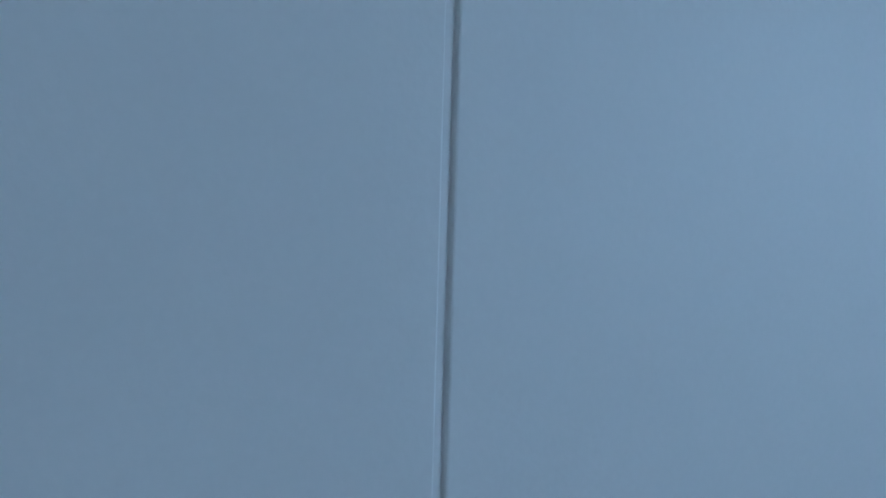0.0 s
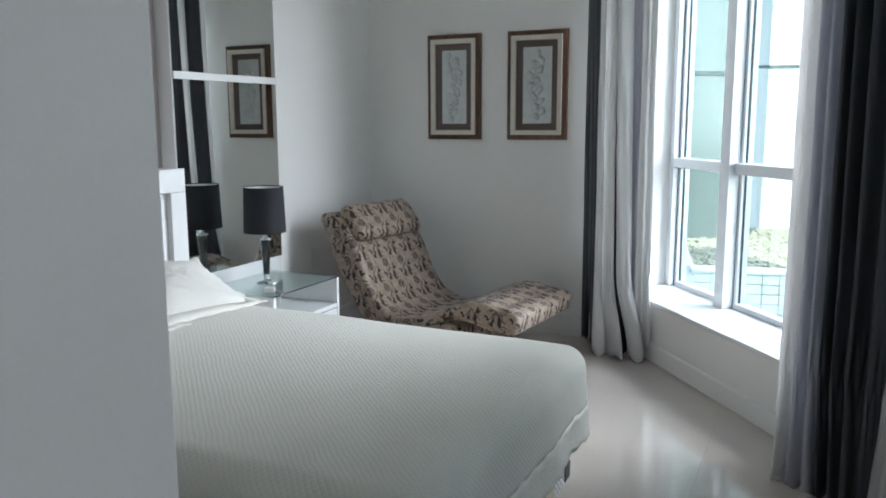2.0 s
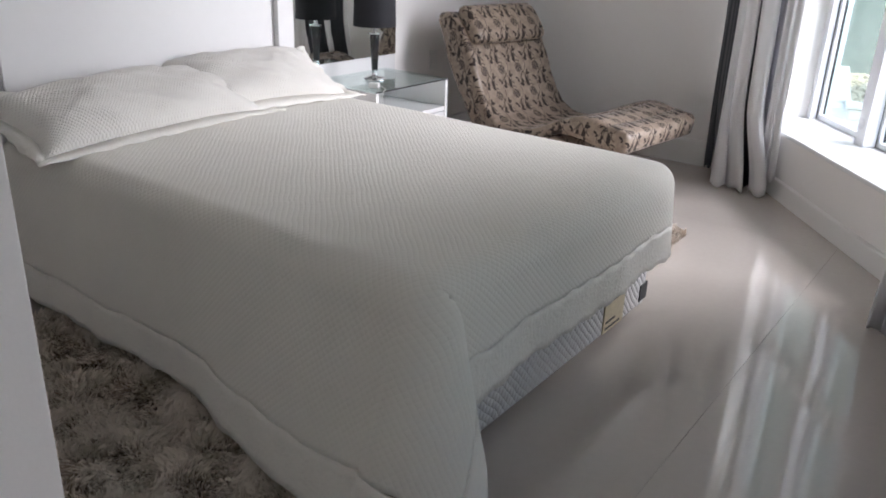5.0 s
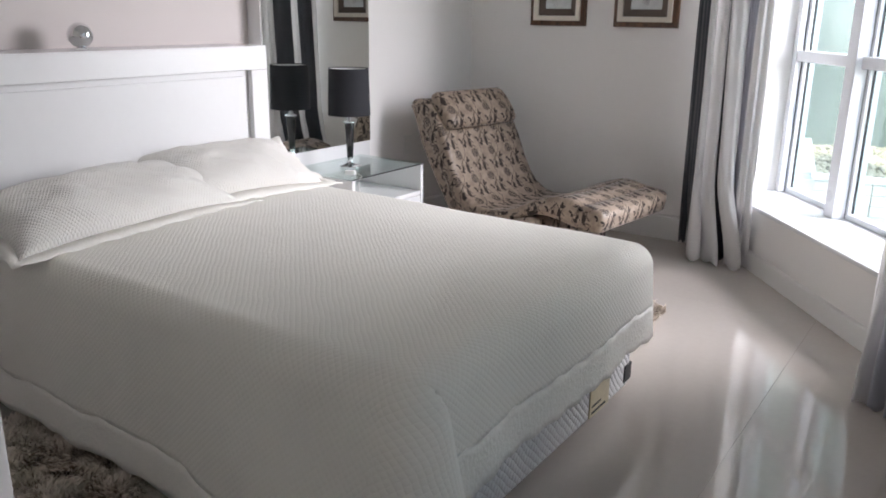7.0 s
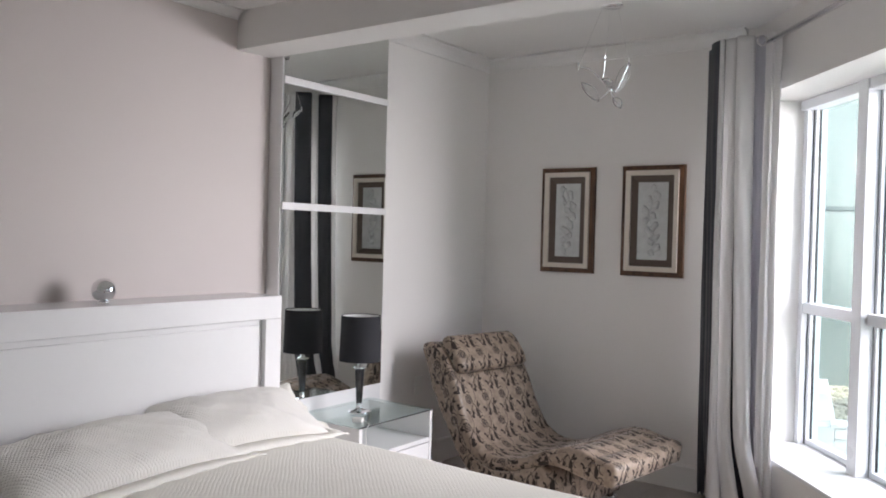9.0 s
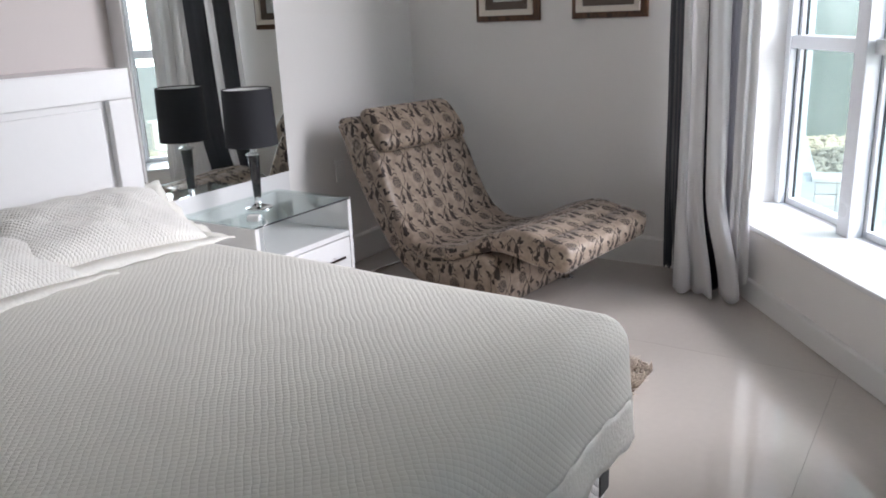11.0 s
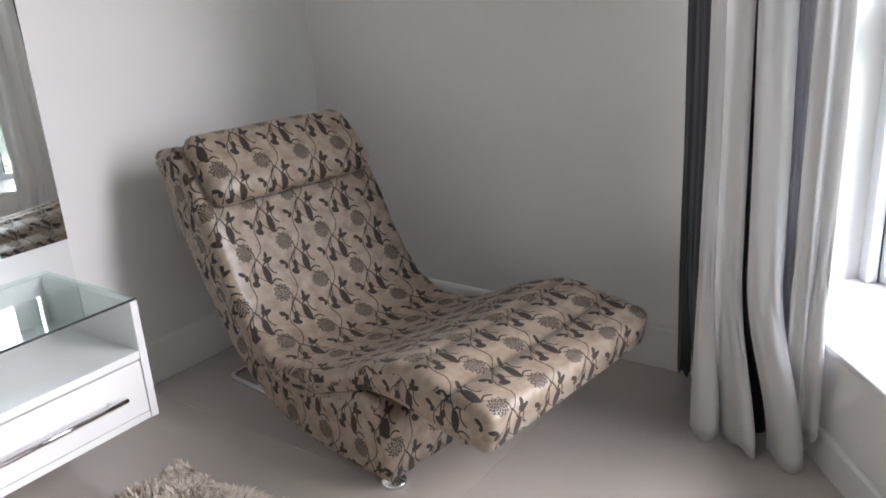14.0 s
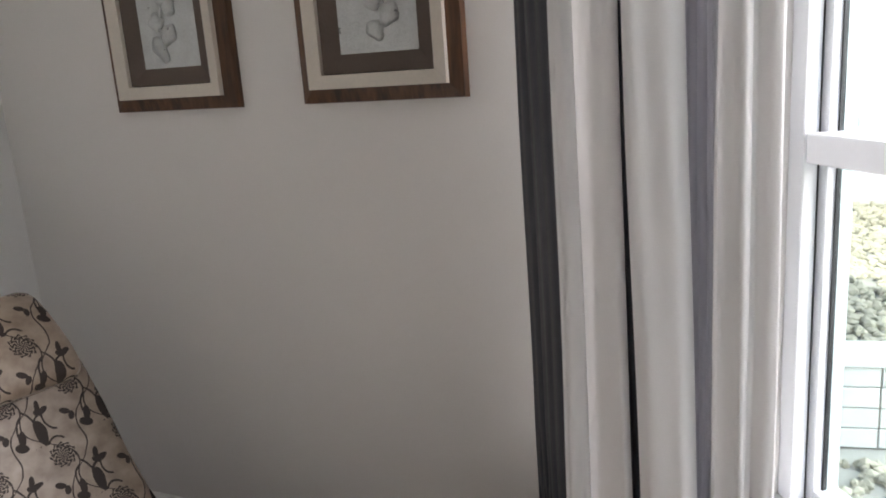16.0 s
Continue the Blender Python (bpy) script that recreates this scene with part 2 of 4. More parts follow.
def shag_pile():
    """Long pile in patches from dark brown to pale beige, each tuft a little different."""
    m, n, l, p = start_material("shag_pile")
    tc, geo = n.new("ShaderNodeTexCoord"), n.new("ShaderNodeNewGeometry")
    patch = n.new("ShaderNodeTexNoise")
    patch.inputs["Scale"].default_value, patch.inputs["Detail"].default_value = 9, 3
    l.new(tc.outputs["Object"], patch.inputs["Vector"])
    s = Sums(n, l)
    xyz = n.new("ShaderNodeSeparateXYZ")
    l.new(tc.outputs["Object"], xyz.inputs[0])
    # colour pales with height, from root to tip
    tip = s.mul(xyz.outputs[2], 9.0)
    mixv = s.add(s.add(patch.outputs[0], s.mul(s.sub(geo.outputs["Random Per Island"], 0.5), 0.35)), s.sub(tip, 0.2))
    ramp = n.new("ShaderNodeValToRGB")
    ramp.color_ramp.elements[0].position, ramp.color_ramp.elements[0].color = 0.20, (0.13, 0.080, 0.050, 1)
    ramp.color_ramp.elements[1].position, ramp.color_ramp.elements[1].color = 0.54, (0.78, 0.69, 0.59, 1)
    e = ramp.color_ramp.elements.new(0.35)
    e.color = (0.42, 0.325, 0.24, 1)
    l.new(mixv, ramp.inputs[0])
    l.new(ramp.outputs[0], p.inputs["Base Color"])
    p.inputs["Roughness"].default_value, p.inputs["Sheen Weight"].default_value = 0.8, 0.3
    return m


WALL = surface("wall_paint", (0.82, 0.802, 0.778), 0.55, vary=0.02, scales=(1.2, 220), bump=0.02)
PAPER = surface("wallpaper", (0.58, 0.527, 0.505), 0.6, vary=0.03, scales=(2.5, 300), bump=0.08)
CEILING = surface("ceiling_paint", (0.80, 0.79, 0.77), 0.7, vary=0.015, scales=(1, 150), bump=0.03)
TRIM = surface("white_trim", (0.80, 0.79, 0.77), 0.35, vary=0.02, scales=(2, 120), bump=0.02)
TILE = surface("porcelain_tile", (0.54, 0.49, 0.44), 0.06, vary=0.03, scales=(1.4, 35), bump=0.0, spec=0.8, per_object=0.004)
GROUT = surface("grout", (0.42, 0.385, 0.345), 0.8, vary=0.06, scales=(4, 200), bump=0.1)
LACQUER = surface("white_lacquer", (0.74, 0.74, 0.735), 0.22, vary=0.012, scales=(1.5, 40), bump=0.01)
ALU = surface("white_aluminium", (0.80, 0.82, 0.84), 0.3, vary=0.015, scales=(2, 90), bump=0.02)
SILL = surface("white_sill_stone", (0.80, 0.81, 0.81), 0.25, vary=0.03, scales=(5, 60), bump=0.02)
RUBBER = surface("black_gasket", (0.02, 0.02, 0.022), 0.6, vary=0.1, scales=(5, 80), bump=0.05)
CHROME = surface("chrome", (0.80, 0.80, 0.81), 0.07, metal=1.0, vary=0.02, scales=(4, 60), bump=0.0)
BLACK_GLOSS = surface("black_lacquer", (0.008, 0.008, 0.01), 0.12, vary=0.1, scales=(6, 80), bump=0.0, coat=0.5)
SHADE = surface("black_shade_fabric", (0.010, 0.011, 0.015), 0.8, vary=0.12, scales=(8, 400), bump=0.15)
SHADE_IN = surface("shade_lining", (0.75, 0.75, 0.74), 0.8, vary=0.03, scales=(8, 200), bump=0.05)
DARK_CURTAIN = surface("charcoal_satin", (0.040, 0.044, 0.055), 0.55, vary=0.06, scales=(5, 350), bump=0.12, sheen=0.05)


def let_light_through(m, share, color):
    """Thin cloth: part of the light that falls on its back shows on its front."""
    n, l = m.node_tree.nodes, m.node_tree.links
    mix, thin = n.new("ShaderNodeMixShader"), n.new("ShaderNodeBsdfTranslucent")
    thin.inputs["Color"].default_value = (*color, 1)
    mix.inputs[0].default_value = share
    l.new(n["Principled BSDF"].outputs[0], mix.inputs[1])
    l.new(thin.outputs[0], mix.inputs[2])
    l.new(mix.outputs[0], n["Material Output"].inputs["Surface"])
    return m


LIGHT_CURTAIN = let_light_through(surface("silver_satin", (0.82, 0.81, 0.805), 0.45, vary=0.03, scales=(5, 350), bump=0.1, sheen=0.2), 0.34, (0.78, 0.77, 0.76))
GREY_CURTAIN = let_light_through(surface("grey_satin", (0.52, 0.52, 0.565), 0.42, vary=0.03, scales=(5, 350), bump=0.1, sheen=0.2), 0.25, (0.5, 0.5, 0.54))
WOOD_FRAME = wood("walnut_frame", (0.040, 0.018, 0.009), (0.16, 0.074, 0.035))
CREAM = surface("cream_liner", (0.72, 0.66, 0.58), 0.5, vary=0.06, scales=(10, 120), bump=0.06)
TAUPE = surface("taupe_mat", (0.115, 0.085, 0.068), 0.6, vary=0.1, scales=(12, 150), bump=0.1)
RELIEF = surface("pewter_relief", (0.56, 0.585, 0.58), 0.30, metal=0.5, vary=0.12, scales=(25, 160), bump=0.25)
COVER = quilted("quilted_coverlet", (0.868, 0.848, 0.772), 0.020, 0.0010, crease=2.2)
SATIN = surface("satin_border", (0.868, 0.848, 0.78), 0.42, vary=0.03, scales=(9, 90), bump=0.35)
SHAM = quilted("quilted_sham", (0.85, 0.83, 0.775), 0.014, 0.0022, crease=3.5)
BOX_QUILT = quilted("quilted_ticking", (0.80, 0.79, 0.77), 0.030, 0.006, diamonds=True)
FLORAL = floral_fabric()
PLASTIC = surface("white_plastic", (0.78, 0.78, 0.76), 0.35, vary=0.01, scales=(5, 60), bump=0.0)
LABEL = surface("cream_label", (0.60, 0.52, 0.36), 0.5, vary=0.12, scales=(20, 80), bump=0.05)
INK = surface("dark_print", (0.05, 0.045, 0.04), 0.6, vary=0.1, scales=(20, 80), bump=0.0)
PANE = pane_glass("window_glass", (0.72, 0.81, 0.795))
TOP_GLASS = pane_glass("table_glass", (0.88, 0.945, 0.935))
CRYSTAL = glass("clear_glass", (0.97, 0.98, 0.98))
MIRROR, _a, _b, _p = start_material("mirror_silver")
_p.inputs["Base Color"].default_value = (0.80, 0.83, 0.81, 1)
_p.inputs["Metallic"].default_value, _p.inputs["Roughness"].default_value = 1.0, 0.0
SHAG = shag_pile()
RUG_BACK = surface("rug_backing", (0.16, 0.115, 0.085), 0.9, vary=0.2, scales=(8, 90), bump=0.3)
RENDER_WHITE = surface("white_render", (0.80, 0.80, 0.79), 0.6, vary=0.04, scales=(1, 30), bump=0.1)
TEAL = surface("teal_glazing", (0.135, 0.162, 0.153), 0.2, vary=0.12, scales=(0.8, 9), bump=0.0)
TEAL_RAIL = surface("teal_grey_rail", (0.10, 0.125, 0.125), 0.4, vary=0.08, scales=(2, 30), bump=0.0)
PEBBLE = surface("beige_pebble", (0.36, 0.33, 0.255), 0.8, vary=0.45, scales=(9, 60), bump=0.2)
WHITE_TILE = surface("white_ceramic_tile", (0.80, 0.79, 0.77), 0.3, vary=0.03, scales=(4, 60), bump=0.02, per_object=0.04)
TERRACE = surface("terrace_screed", (0.35, 0.34, 0.31), 0.85, vary=0.15, scales=(3, 50), bump=0.2)
HEDGE = surface("low_hedge_leaf", (0.06, 0.10, 0.035), 0.6, vary=0.5, scales=(9, 40), bump=0.1)

# ---- building tools ----
TURN_ROOM = 54.3
ROOM = pose(0.46, 5.15, 0, 0, 0, TURN_ROOM)      # x runs along the bed wall, -y comes away from it
WINDOW = pose(2.531, 5.13, 0, 0, 0, -87.62)      # x runs along the window wall towards the entrance, y goes out


def obj(name, bm, material, parent=None, smooth=False, matrix=None):
    me = bpy.data.meshes.new(name)
    bm.normal_update()
    bm.to_mesh(me)
    bm.free()
    for mm in material if isinstance(material, (list, tuple)) else [material]:
        me.materials.append(mm)
    if smooth:
        me.polygons.foreach_set("use_smooth", [True] * len(me.polygons))
    ob = new(name, me)
    if parent is not None:
        ob.parent = parent
    if matrix is not None:
        ob.matrix_basis = matrix
    return ob


def part(name, bm, material, parent, label="", smooth=False):
    return tagged(obj(name, bm, material, parent, smooth), label)


def thing(name, matrix, label, category, group="", kind=""):
    ob = new(name)
    ob.empty_display_size = 0.1
    ob.matrix_basis = matrix
    return tagged(ob, label, category, group, kind)


def setting(name, bm, material, label="", matrix=None, smooth=False):
    return tagged(obj(name, bm, material, None, smooth, matrix), label, kind="structure")


def add_box(bm, x0, x1, y0, y1, z0, z1, bevel=0.0, segments=2, m=None):
    r = bmesh.ops.create_cube(bm, size=1)
    vs = r["verts"]
    for v in vs:
        v.co = Vector((x0 + (v.co.x + 0.5) * (x1 - x0), y0 + (v.co.y + 0.5) * (y1 - y0), z0 + (v.co.z + 0.5) * (z1 - z0)))
    if m is not None:
        bmesh.ops.transform(bm, matrix=m, verts=vs)
    if bevel:
        es = list({e for v in vs for e in v.link_edges})
        bmesh.ops.bevel(bm, geom=es, offset=bevel, segments=segments, affect="EDGES", profile=0.5)
    return bm


def box(*a, **k):
    return add_box(bmesh.new(), *a, **k)


def add_lathe(bm, profile, cx=0, cy=0, sides=32, closed=True):
    rings = []
    for r, z in profile:
        if r < 1e-5:
            rings.append([bm.verts.new((cx, cy, z))])
        else:
            rings.append([bm.verts.new((cx + r * math.cos(2 * math.pi * i / sides), cy + r * math.sin(2 * math.pi * i / sides), z)) for i in range(sides)])
    for a, b in zip(rings, rings[1:]):
        for i in range(sides):
            j = (i + 1) % sides
            if len(a) == 1 and len(b) == 1:
                continue
            if len(a) == 1:
                bm.faces.new((a[0], b[j], b[i]))
            elif len(b) == 1:
                bm.faces.new((a[i], a[j], b[0]))
            else:
                bm.faces.new((a[i], a[j], b[j], b[i]))
    bmesh.ops.recalc_face_normals(bm, faces=bm.faces)
    return bm


def lathe(profile, **k):
    return add_lathe(bmesh.new(), profile, **k)


def add_tube(bm, points, radius, sides=10, radii=None):
    """A round tube along points."""
    pts = [Vector(p) for p in points]
    rings = []
    up = Vector((0, 0, 1))
    for i, p in enumerate(pts):
        d = (pts[min(i + 1, len(pts) - 1)] - pts[max(i - 1, 0)]).normalized()
        a = d.cross(up if abs(d.z) < 0.95 else Vector((1, 0, 0))).normalized()
        b = d.cross(a)
        r = radii[i] if radii else radius
        rings.append([bm.verts.new(p + r * (math.cos(2 * math.pi * k / sides) * a + math.sin(2 * math.pi * k / sides) * b)) for k in range(sides)])
    for u, v in zip(rings, rings[1:]):
        for k in range(sides):
            j = (k + 1) % sides
            bm.faces.new((u[k], u[j], v[j], v[k]))
    bm.faces.new(rings[0])
    bm.faces.new(rings[-1])
    bmesh.ops.recalc_face_normals(bm, faces=bm.faces)
    return bm


def tube(points, radius, **k):
    return add_tube(bmesh.new(), points, radius, **k)


def smooth_line(points, rounds=2):
    pts = [Vector(p) for p in points]
    for _ in range(rounds):
        out = [pts[0]]
        for a, b in zip(pts, pts[1:]):
            out += [a.lerp(b, 0.25), a.lerp(b, 0.75)]
        out.append(pts[-1])
        pts = out
    return pts


def sheet(fn, nu, nv, uvfn=None):
    """A grid of nu x nv cells; fn(i/nu, j/nv) gives the place, uvfn the UV."""
    bm = bmesh.new()
    grid = [[bm.verts.new(fn(i / nu, j / nv)) for j in range(nv + 1)] for i in range(nu + 1)]
    lay = bm.loops.layers.uv.new("UVMap")
    for i in range(nu):
        for j in range(nv):
            f = bm.faces.new((grid[i][j], grid[i + 1][j], grid[i + 1][j + 1], grid[i][j + 1]))
            for lp, (a, b) in zip(f.loops, ((i, j), (i + 1, j), (i + 1, j + 1), (i, j + 1))):
                lp[lay].uv = uvfn(a / nu, b / nv) if uvfn else (a / nu, b / nv)
    return bm


def prism(points, z0, z1):
    """An upright block on a plan outline."""
    bm = bmesh.new()
    low = [bm.verts.new((x, y, z0)) for x, y in points]
    top = [bm.verts.new((x, y, z1)) for x, y in points]
    k = len(points)
    for i in range(k):
        bm.faces.new((low[i], low[(i + 1) % k], top[(i + 1) % k], top[i]))
    bm.faces.new(low)
    bm.faces.new(top)
    bmesh.ops.recalc_face_normals(bm, faces=bm.faces)
    return bm


def extrude_profile(profile, length):
    """A moulding: profile in (y, z), run along x from 0 to length."""
    bm = bmesh.new()
    a = [bm.verts.new((0, y, z)) for y, z in profile]
    b = [bm.verts.new((length, y, z)) for y, z in profile]
    k = len(profile)
    for i in range(k):
        bm.faces.new((a[i], a[(i + 1) % k], b[(i + 1) % k], b[i]))
    bm.faces.new(a)
    bm.faces.new(b)
    bmesh.ops.recalc_face_normals(bm, faces=bm.faces)
    return bm

# ---- the shell of the room ----
def room_xy(u, n):
    return tuple((ROOM @ Vector((u, -n, 0))).xy)


def win_xy(s, o):
    return tuple((WINDOW @ Vector((s, o, 0))).xy)


CEIL, LOW_CEIL, BEAM_Z, HEAD_Z, SILL_Z, OPEN = 2.68, 2.50, 2.32, 2.28, 0.35, 2.13

setting("wall_bed", box(-3.35, 1.34, 0.09, 0.24, 0, CEIL), WALL, "white painted bedroom wall behind the bed", ROOM)
setting("wallpaper", box(-3.2345, -0.79, 0.086, 0.0895, 0, LOW_CEIL), PAPER, "pale mauve wallpaper above the headboard", ROOM)
setting("wall_picture", box(1.19, 1.34, -1.694, 0.0899, 0, CEIL), WALL, "white painted wall with two framed reliefs", ROOM)
setting("wall_reveal", prism([win_xy(0, 0.0), win_xy(0, 0.42), win_xy(-0.35, 0.42), win_xy(-0.35, 0.18), win_xy(-0.11, 0.02)], 0, CEIL), WALL, "cream painted window reveal")
_w = box(0, OPEN, 0, 0.40, 0, SILL_Z - 0.022)
add_box(_w, 0, OPEN, 0, 0.40, HEAD_Z, CEIL)
add_box(_w, OPEN, 3.15, 0, 0.40, 0, CEIL)
# opening for the added window, which is never in view
add_box(_w, 3.15, 4.15, 0, 0.40, 0, SILL_Z - 0.022)
add_box(_w, 3.15, 4.15, 0, 0.40, HEAD_Z, CEIL)
add_box(_w, 4.15, 8.6, 0, 0.40, 0, CEIL)
setting("wall_window", _w, WALL, "white painted wall with a wide window opening", WINDOW)
setting("wall_side", box(-3.35, -3.235, -2.2099, 0.09, 0, CEIL), WALL, "white painted side wall beside the bed", ROOM)
_w = box(-3.8345, -3.235, -2.310, -2.21, 0, CEIL, bevel=0.0030, segments=4)
add_box(_w, -5.6, -3.8395, -2.310, -2.21, 0, CEIL, bevel=0.0010)
add_box(_w, -3.86, -3.80, -2.3080, -2.215, 0, CEIL)
setting("wall_entrance", _w, WALL, "grey white painted entrance wall with an upright joint", ROOM)
setting("wall_back", box(-5.75, -5.6, -7.1, -2.1, 0, CEIL), WALL, "white painted wall behind the entrance", ROOM)

_alcove = [room_xy(-0.9, -0.24), room_xy(1.34, -0.24), room_xy(1.34, 1.62), win_xy(-0.3, 0.3), win_xy(2.55, 0.38), room_xy(-0.9, 3.0)]
setting("ceiling", prism(_alcove, CEIL, CEIL + 0.12), CEILING, "white painted ceiling over the reading corner")
_entry = [room_xy(-0.99, -0.24), room_xy(-0.99, 3.3), win_xy(2.72, 0.38), win_xy(8.6, 0.38), room_xy(-5.75, 2.0), room_xy(-3.3, -0.24)]
setting("ceiling_low", prism(_entry, LOW_CEIL, CEIL + 0.12), CEILING, "white painted lower ceiling over the bed")
setting("ceiling_beam", box(-1.0, -0.79, -3.32, 0.0898, BEAM_Z, CEIL - 0.002, bevel=0.003), CEILING, "white painted ceiling beam", ROOM)

_cove = [(0, 0), (-0.075, 0), (-0.075, -0.012), (-0.058, -0.016), (-0.036, -0.028), (-0.022, -0.046), (-0.014, -0.064), (-0.012, -0.08), (0, -0.08)]
setting("cornice_1", extrude_profile(_cove, 1.975), TRIM, "white plaster cove cornice", ROOM @ pose(-0.788, 0.0895, CEIL - 0.001))
setting("cornice_2", extrude_profile(_cove, 1.74), TRIM, "white plaster cove cornice", ROOM @ pose(1.1895, 0.088, CEIL - 0.001, 0, 0, -90))
_low_cove = [(y * 0.7, z * 0.5) for y, z in _cove]
setting("cornice_3", extrude_profile(_low_cove, 2.24), TRIM, "white plaster cove cornice", ROOM @ pose(-3.245, 0.0855, LOW_CEIL - 0.001))

_skirt = [(0, 0.0), (-0.015, 0.0), (-0.015, 0.138), (-0.011, 0.146), (-0.004, 0.15), (0, 0.15)]
setting("baseboard_1", extrude_profile(_skirt, 1.188), TRIM, "white painted baseboard", ROOM @ pose(0.001, 0.0895, 0.001))
setting("baseboard_2", extrude_profile(_skirt, 1.73), TRIM, "white painted baseboard", ROOM @ pose(1.1895, 0.074, 0.001, 0, 0, -90))
_skirt_low = [(y, z * 0.68) for y, z in _skirt]
setting("baseboard_3", extrude_profile(_skirt_low, 5.2), TRIM, "white painted baseboard under the window", WINDOW @ pose(0.012, -0.0005, 0.001))
setting("baseboard_4", extrude_profile(_skirt, 2.2), TRIM, "white painted baseboard", ROOM @ pose(-3.2345, -2.20, 0.001, 0, 0, 90))

# ---- windows ----
def make_window(name, s0, s1, mullions, label):
    """An aluminium window in the wall's opening from s0 to s1, with sill, mullions, transoms and panes."""
    th = thing(name, WINDOW, label, "window", kind="structure")

    def bar(nm, *a, material=ALU, bevel=0.004, lab=""):
        return part(nm, box(*a, bevel=bevel), material, th, lab)

    bar("window_sill", s0 - 0.005, s1 - 0.002, -0.014, 0.395, SILL_Z - 0.021, SILL_Z, material=SILL, lab="wide white stone window sill")
    for s, g in ((s0, 1), (s1, -1)):
        bar("window_frame", *sorted((s, s + g * 0.045)), 0.290, 0.325, SILL_Z, HEAD_Z, lab="white outer jamb")
        bar("window_frame", *sorted((s, s + g * 0.062)), 0.331, 0.395, SILL_Z, HEAD_Z, lab="white inner jamb")
        bar("gasket", *sorted((s, s + g * 0.040)), 0.3245, 0.3315, SILL_Z, HEAD_Z, material=RUBBER, bevel=0, lab="dark seam in the jamb")
        bar("gasket", *sorted((s + g * 0.060, s + g * 0.066)), 0.352, 0.362, SILL_Z, HEAD_Z, material=RUBBER, bevel=0)
    for s in mullions:
        bar("mullion", s - 0.042, s + 0.042, 0.262, 0.328, SILL_Z, HEAD_Z, lab="white aluminium mullion")
        bar("mullion", s - 0.058, s + 0.058, 0.332, 0.395, SILL_Z, HEAD_Z)
        bar("gasket", s - 0.036, s + 0.036, 0.3275, 0.3325, SILL_Z, HEAD_Z, material=RUBBER, bevel=0)
        for g in (-1, 1):
            bar("gasket", *sorted((s + g * 0.056, s + g * 0.062)), 0.352, 0.362, SILL_Z, HEAD_Z, material=RUBBER, bevel=0)
    bar("head_rail", s0, s1, 0.27, 0.392, HEAD_Z - 0.055, HEAD_Z - 0.001)
    bar("bottom_rail", s0, s1, 0.334, 0.392, SILL_Z, SILL_Z + 0.03)
    edges = [s0 + 0.062] + [m + d for m in mullions for d in (-0.058, 0.058)] + [s1 - 0.062]
    for a, b in zip(edges[::2], edges[1::2]):
        bar("transom", a - 0.012, b + 0.012, 0.292, 0.392, 1.088, 1.146, lab="white transom rail")
        bar("gasket", a, b, 0.352, 0.362, 1.082, 1.0885, material=RUBBER, bevel=0)
        for z0, z1 in ((SILL_Z + 0.03, 1.088), (1.146, HEAD_Z - 0.055)):
            pane = part("pane", box(a, b, 0.354, 0.360, z0, z1), PANE, th, "clear greenish window pane")
            pane.visible_shadow = False
    return th


make_window("window_1", 0.0, OPEN, (0.642, 1.385), "white aluminium window with transom and clear greenish panes")
# never in view: added so that light reaches the entrance wall and bed
make_window("unseen_window", 3.15, 4.15, (3.65,), "unseen white aluminium window beside the entrance, added to let in light")

# ---- mirror panel and headboard ----
panel = thing("mirror_panel", ROOM, "white wall panel faced with tall mirrors between white rails", "mirror")
part("backing", box(-0.79, 0.0, -0.0, 0.0855, 0.0, CEIL - 0.082, bevel=0.002), LACQUER, panel, "white lacquered side and base")
for z0, z1 in ((0.622, 1.578), (1.612, 2.196), (2.226, CEIL - 0.09)):
    part("mirror", box(-0.784, -0.002, -0.0045, -0.0005, z0, z1), MIRROR, panel, "silvered mirror glass")
for z in (1.595, 2.211):
    part("rail", box(-0.788, -0.001, -0.016, -0.0006, z - 0.018, z + 0.018, bevel=0.003), LACQUER, panel, "white horizontal rail")

headboard = thing("headboard", ROOM @ pose(-1.64, 0, 0), "white lacquered headboard with an inset panel and ledge", "headboard")
HW, HF, HT = 0.715, -0.177, 1.168
_b = box(-HW, HW, HF + 0.028, 0.085, 0.0, HT - 0.002)
part("core", _b, LACQUER, headboard)
part("top_rail", box(-HW, HW, HF, HF + 0.0278, HT - 0.100, HT, bevel=0.004), LACQUER, headboard)
for a, b in ((-HW, -HW + 0.095), (HW - 0.095, HW)):
    part("stile", box(a, b, HF, HF + 0.0278, 0.0, HT - 0.1005, bevel=0.004), LACQUER, headboard)
part("inset_panel", box(-HW + 0.12, HW - 0.12, HF + 0.014, HF + 0.0276, 0.0, HT - 0.125, bevel=0.004), LACQUER, headboard)
part("ledge", box(-HW, HW, HF - 0.0, 0.084, HT - 0.0015, HT + 0.004, bevel=0.0015), LACQUER, headboard)

# ---- bed ----
bed = thing("bed", ROOM @ pose(-1.615, 0, 0), "double bed with white quilted box base and mattress", "bed")
BL, BR, BH, BF, BT = -0.685, 0.685, 0.19, 2.02, 0.575     # sides, head and foot (as n), top


def quilted_box(x0, x1, y0, y1, z0, z1, r):
    bm = box(x0, x1, y0, y1, z0, z1, bevel=r, segments=3)
    lay = bm.loops.layers.uv.new("UVMap")
    for f in bm.faces:
        for lp in f.loops:
            c = lp.vert.co
            n = f.normal
            lp[lay].uv = (c.x, c.y) if abs(n.z) > 0.6 else ((c.x, c.z) if abs(n.y) > abs(n.x) else (c.y, c.z))
    return bm


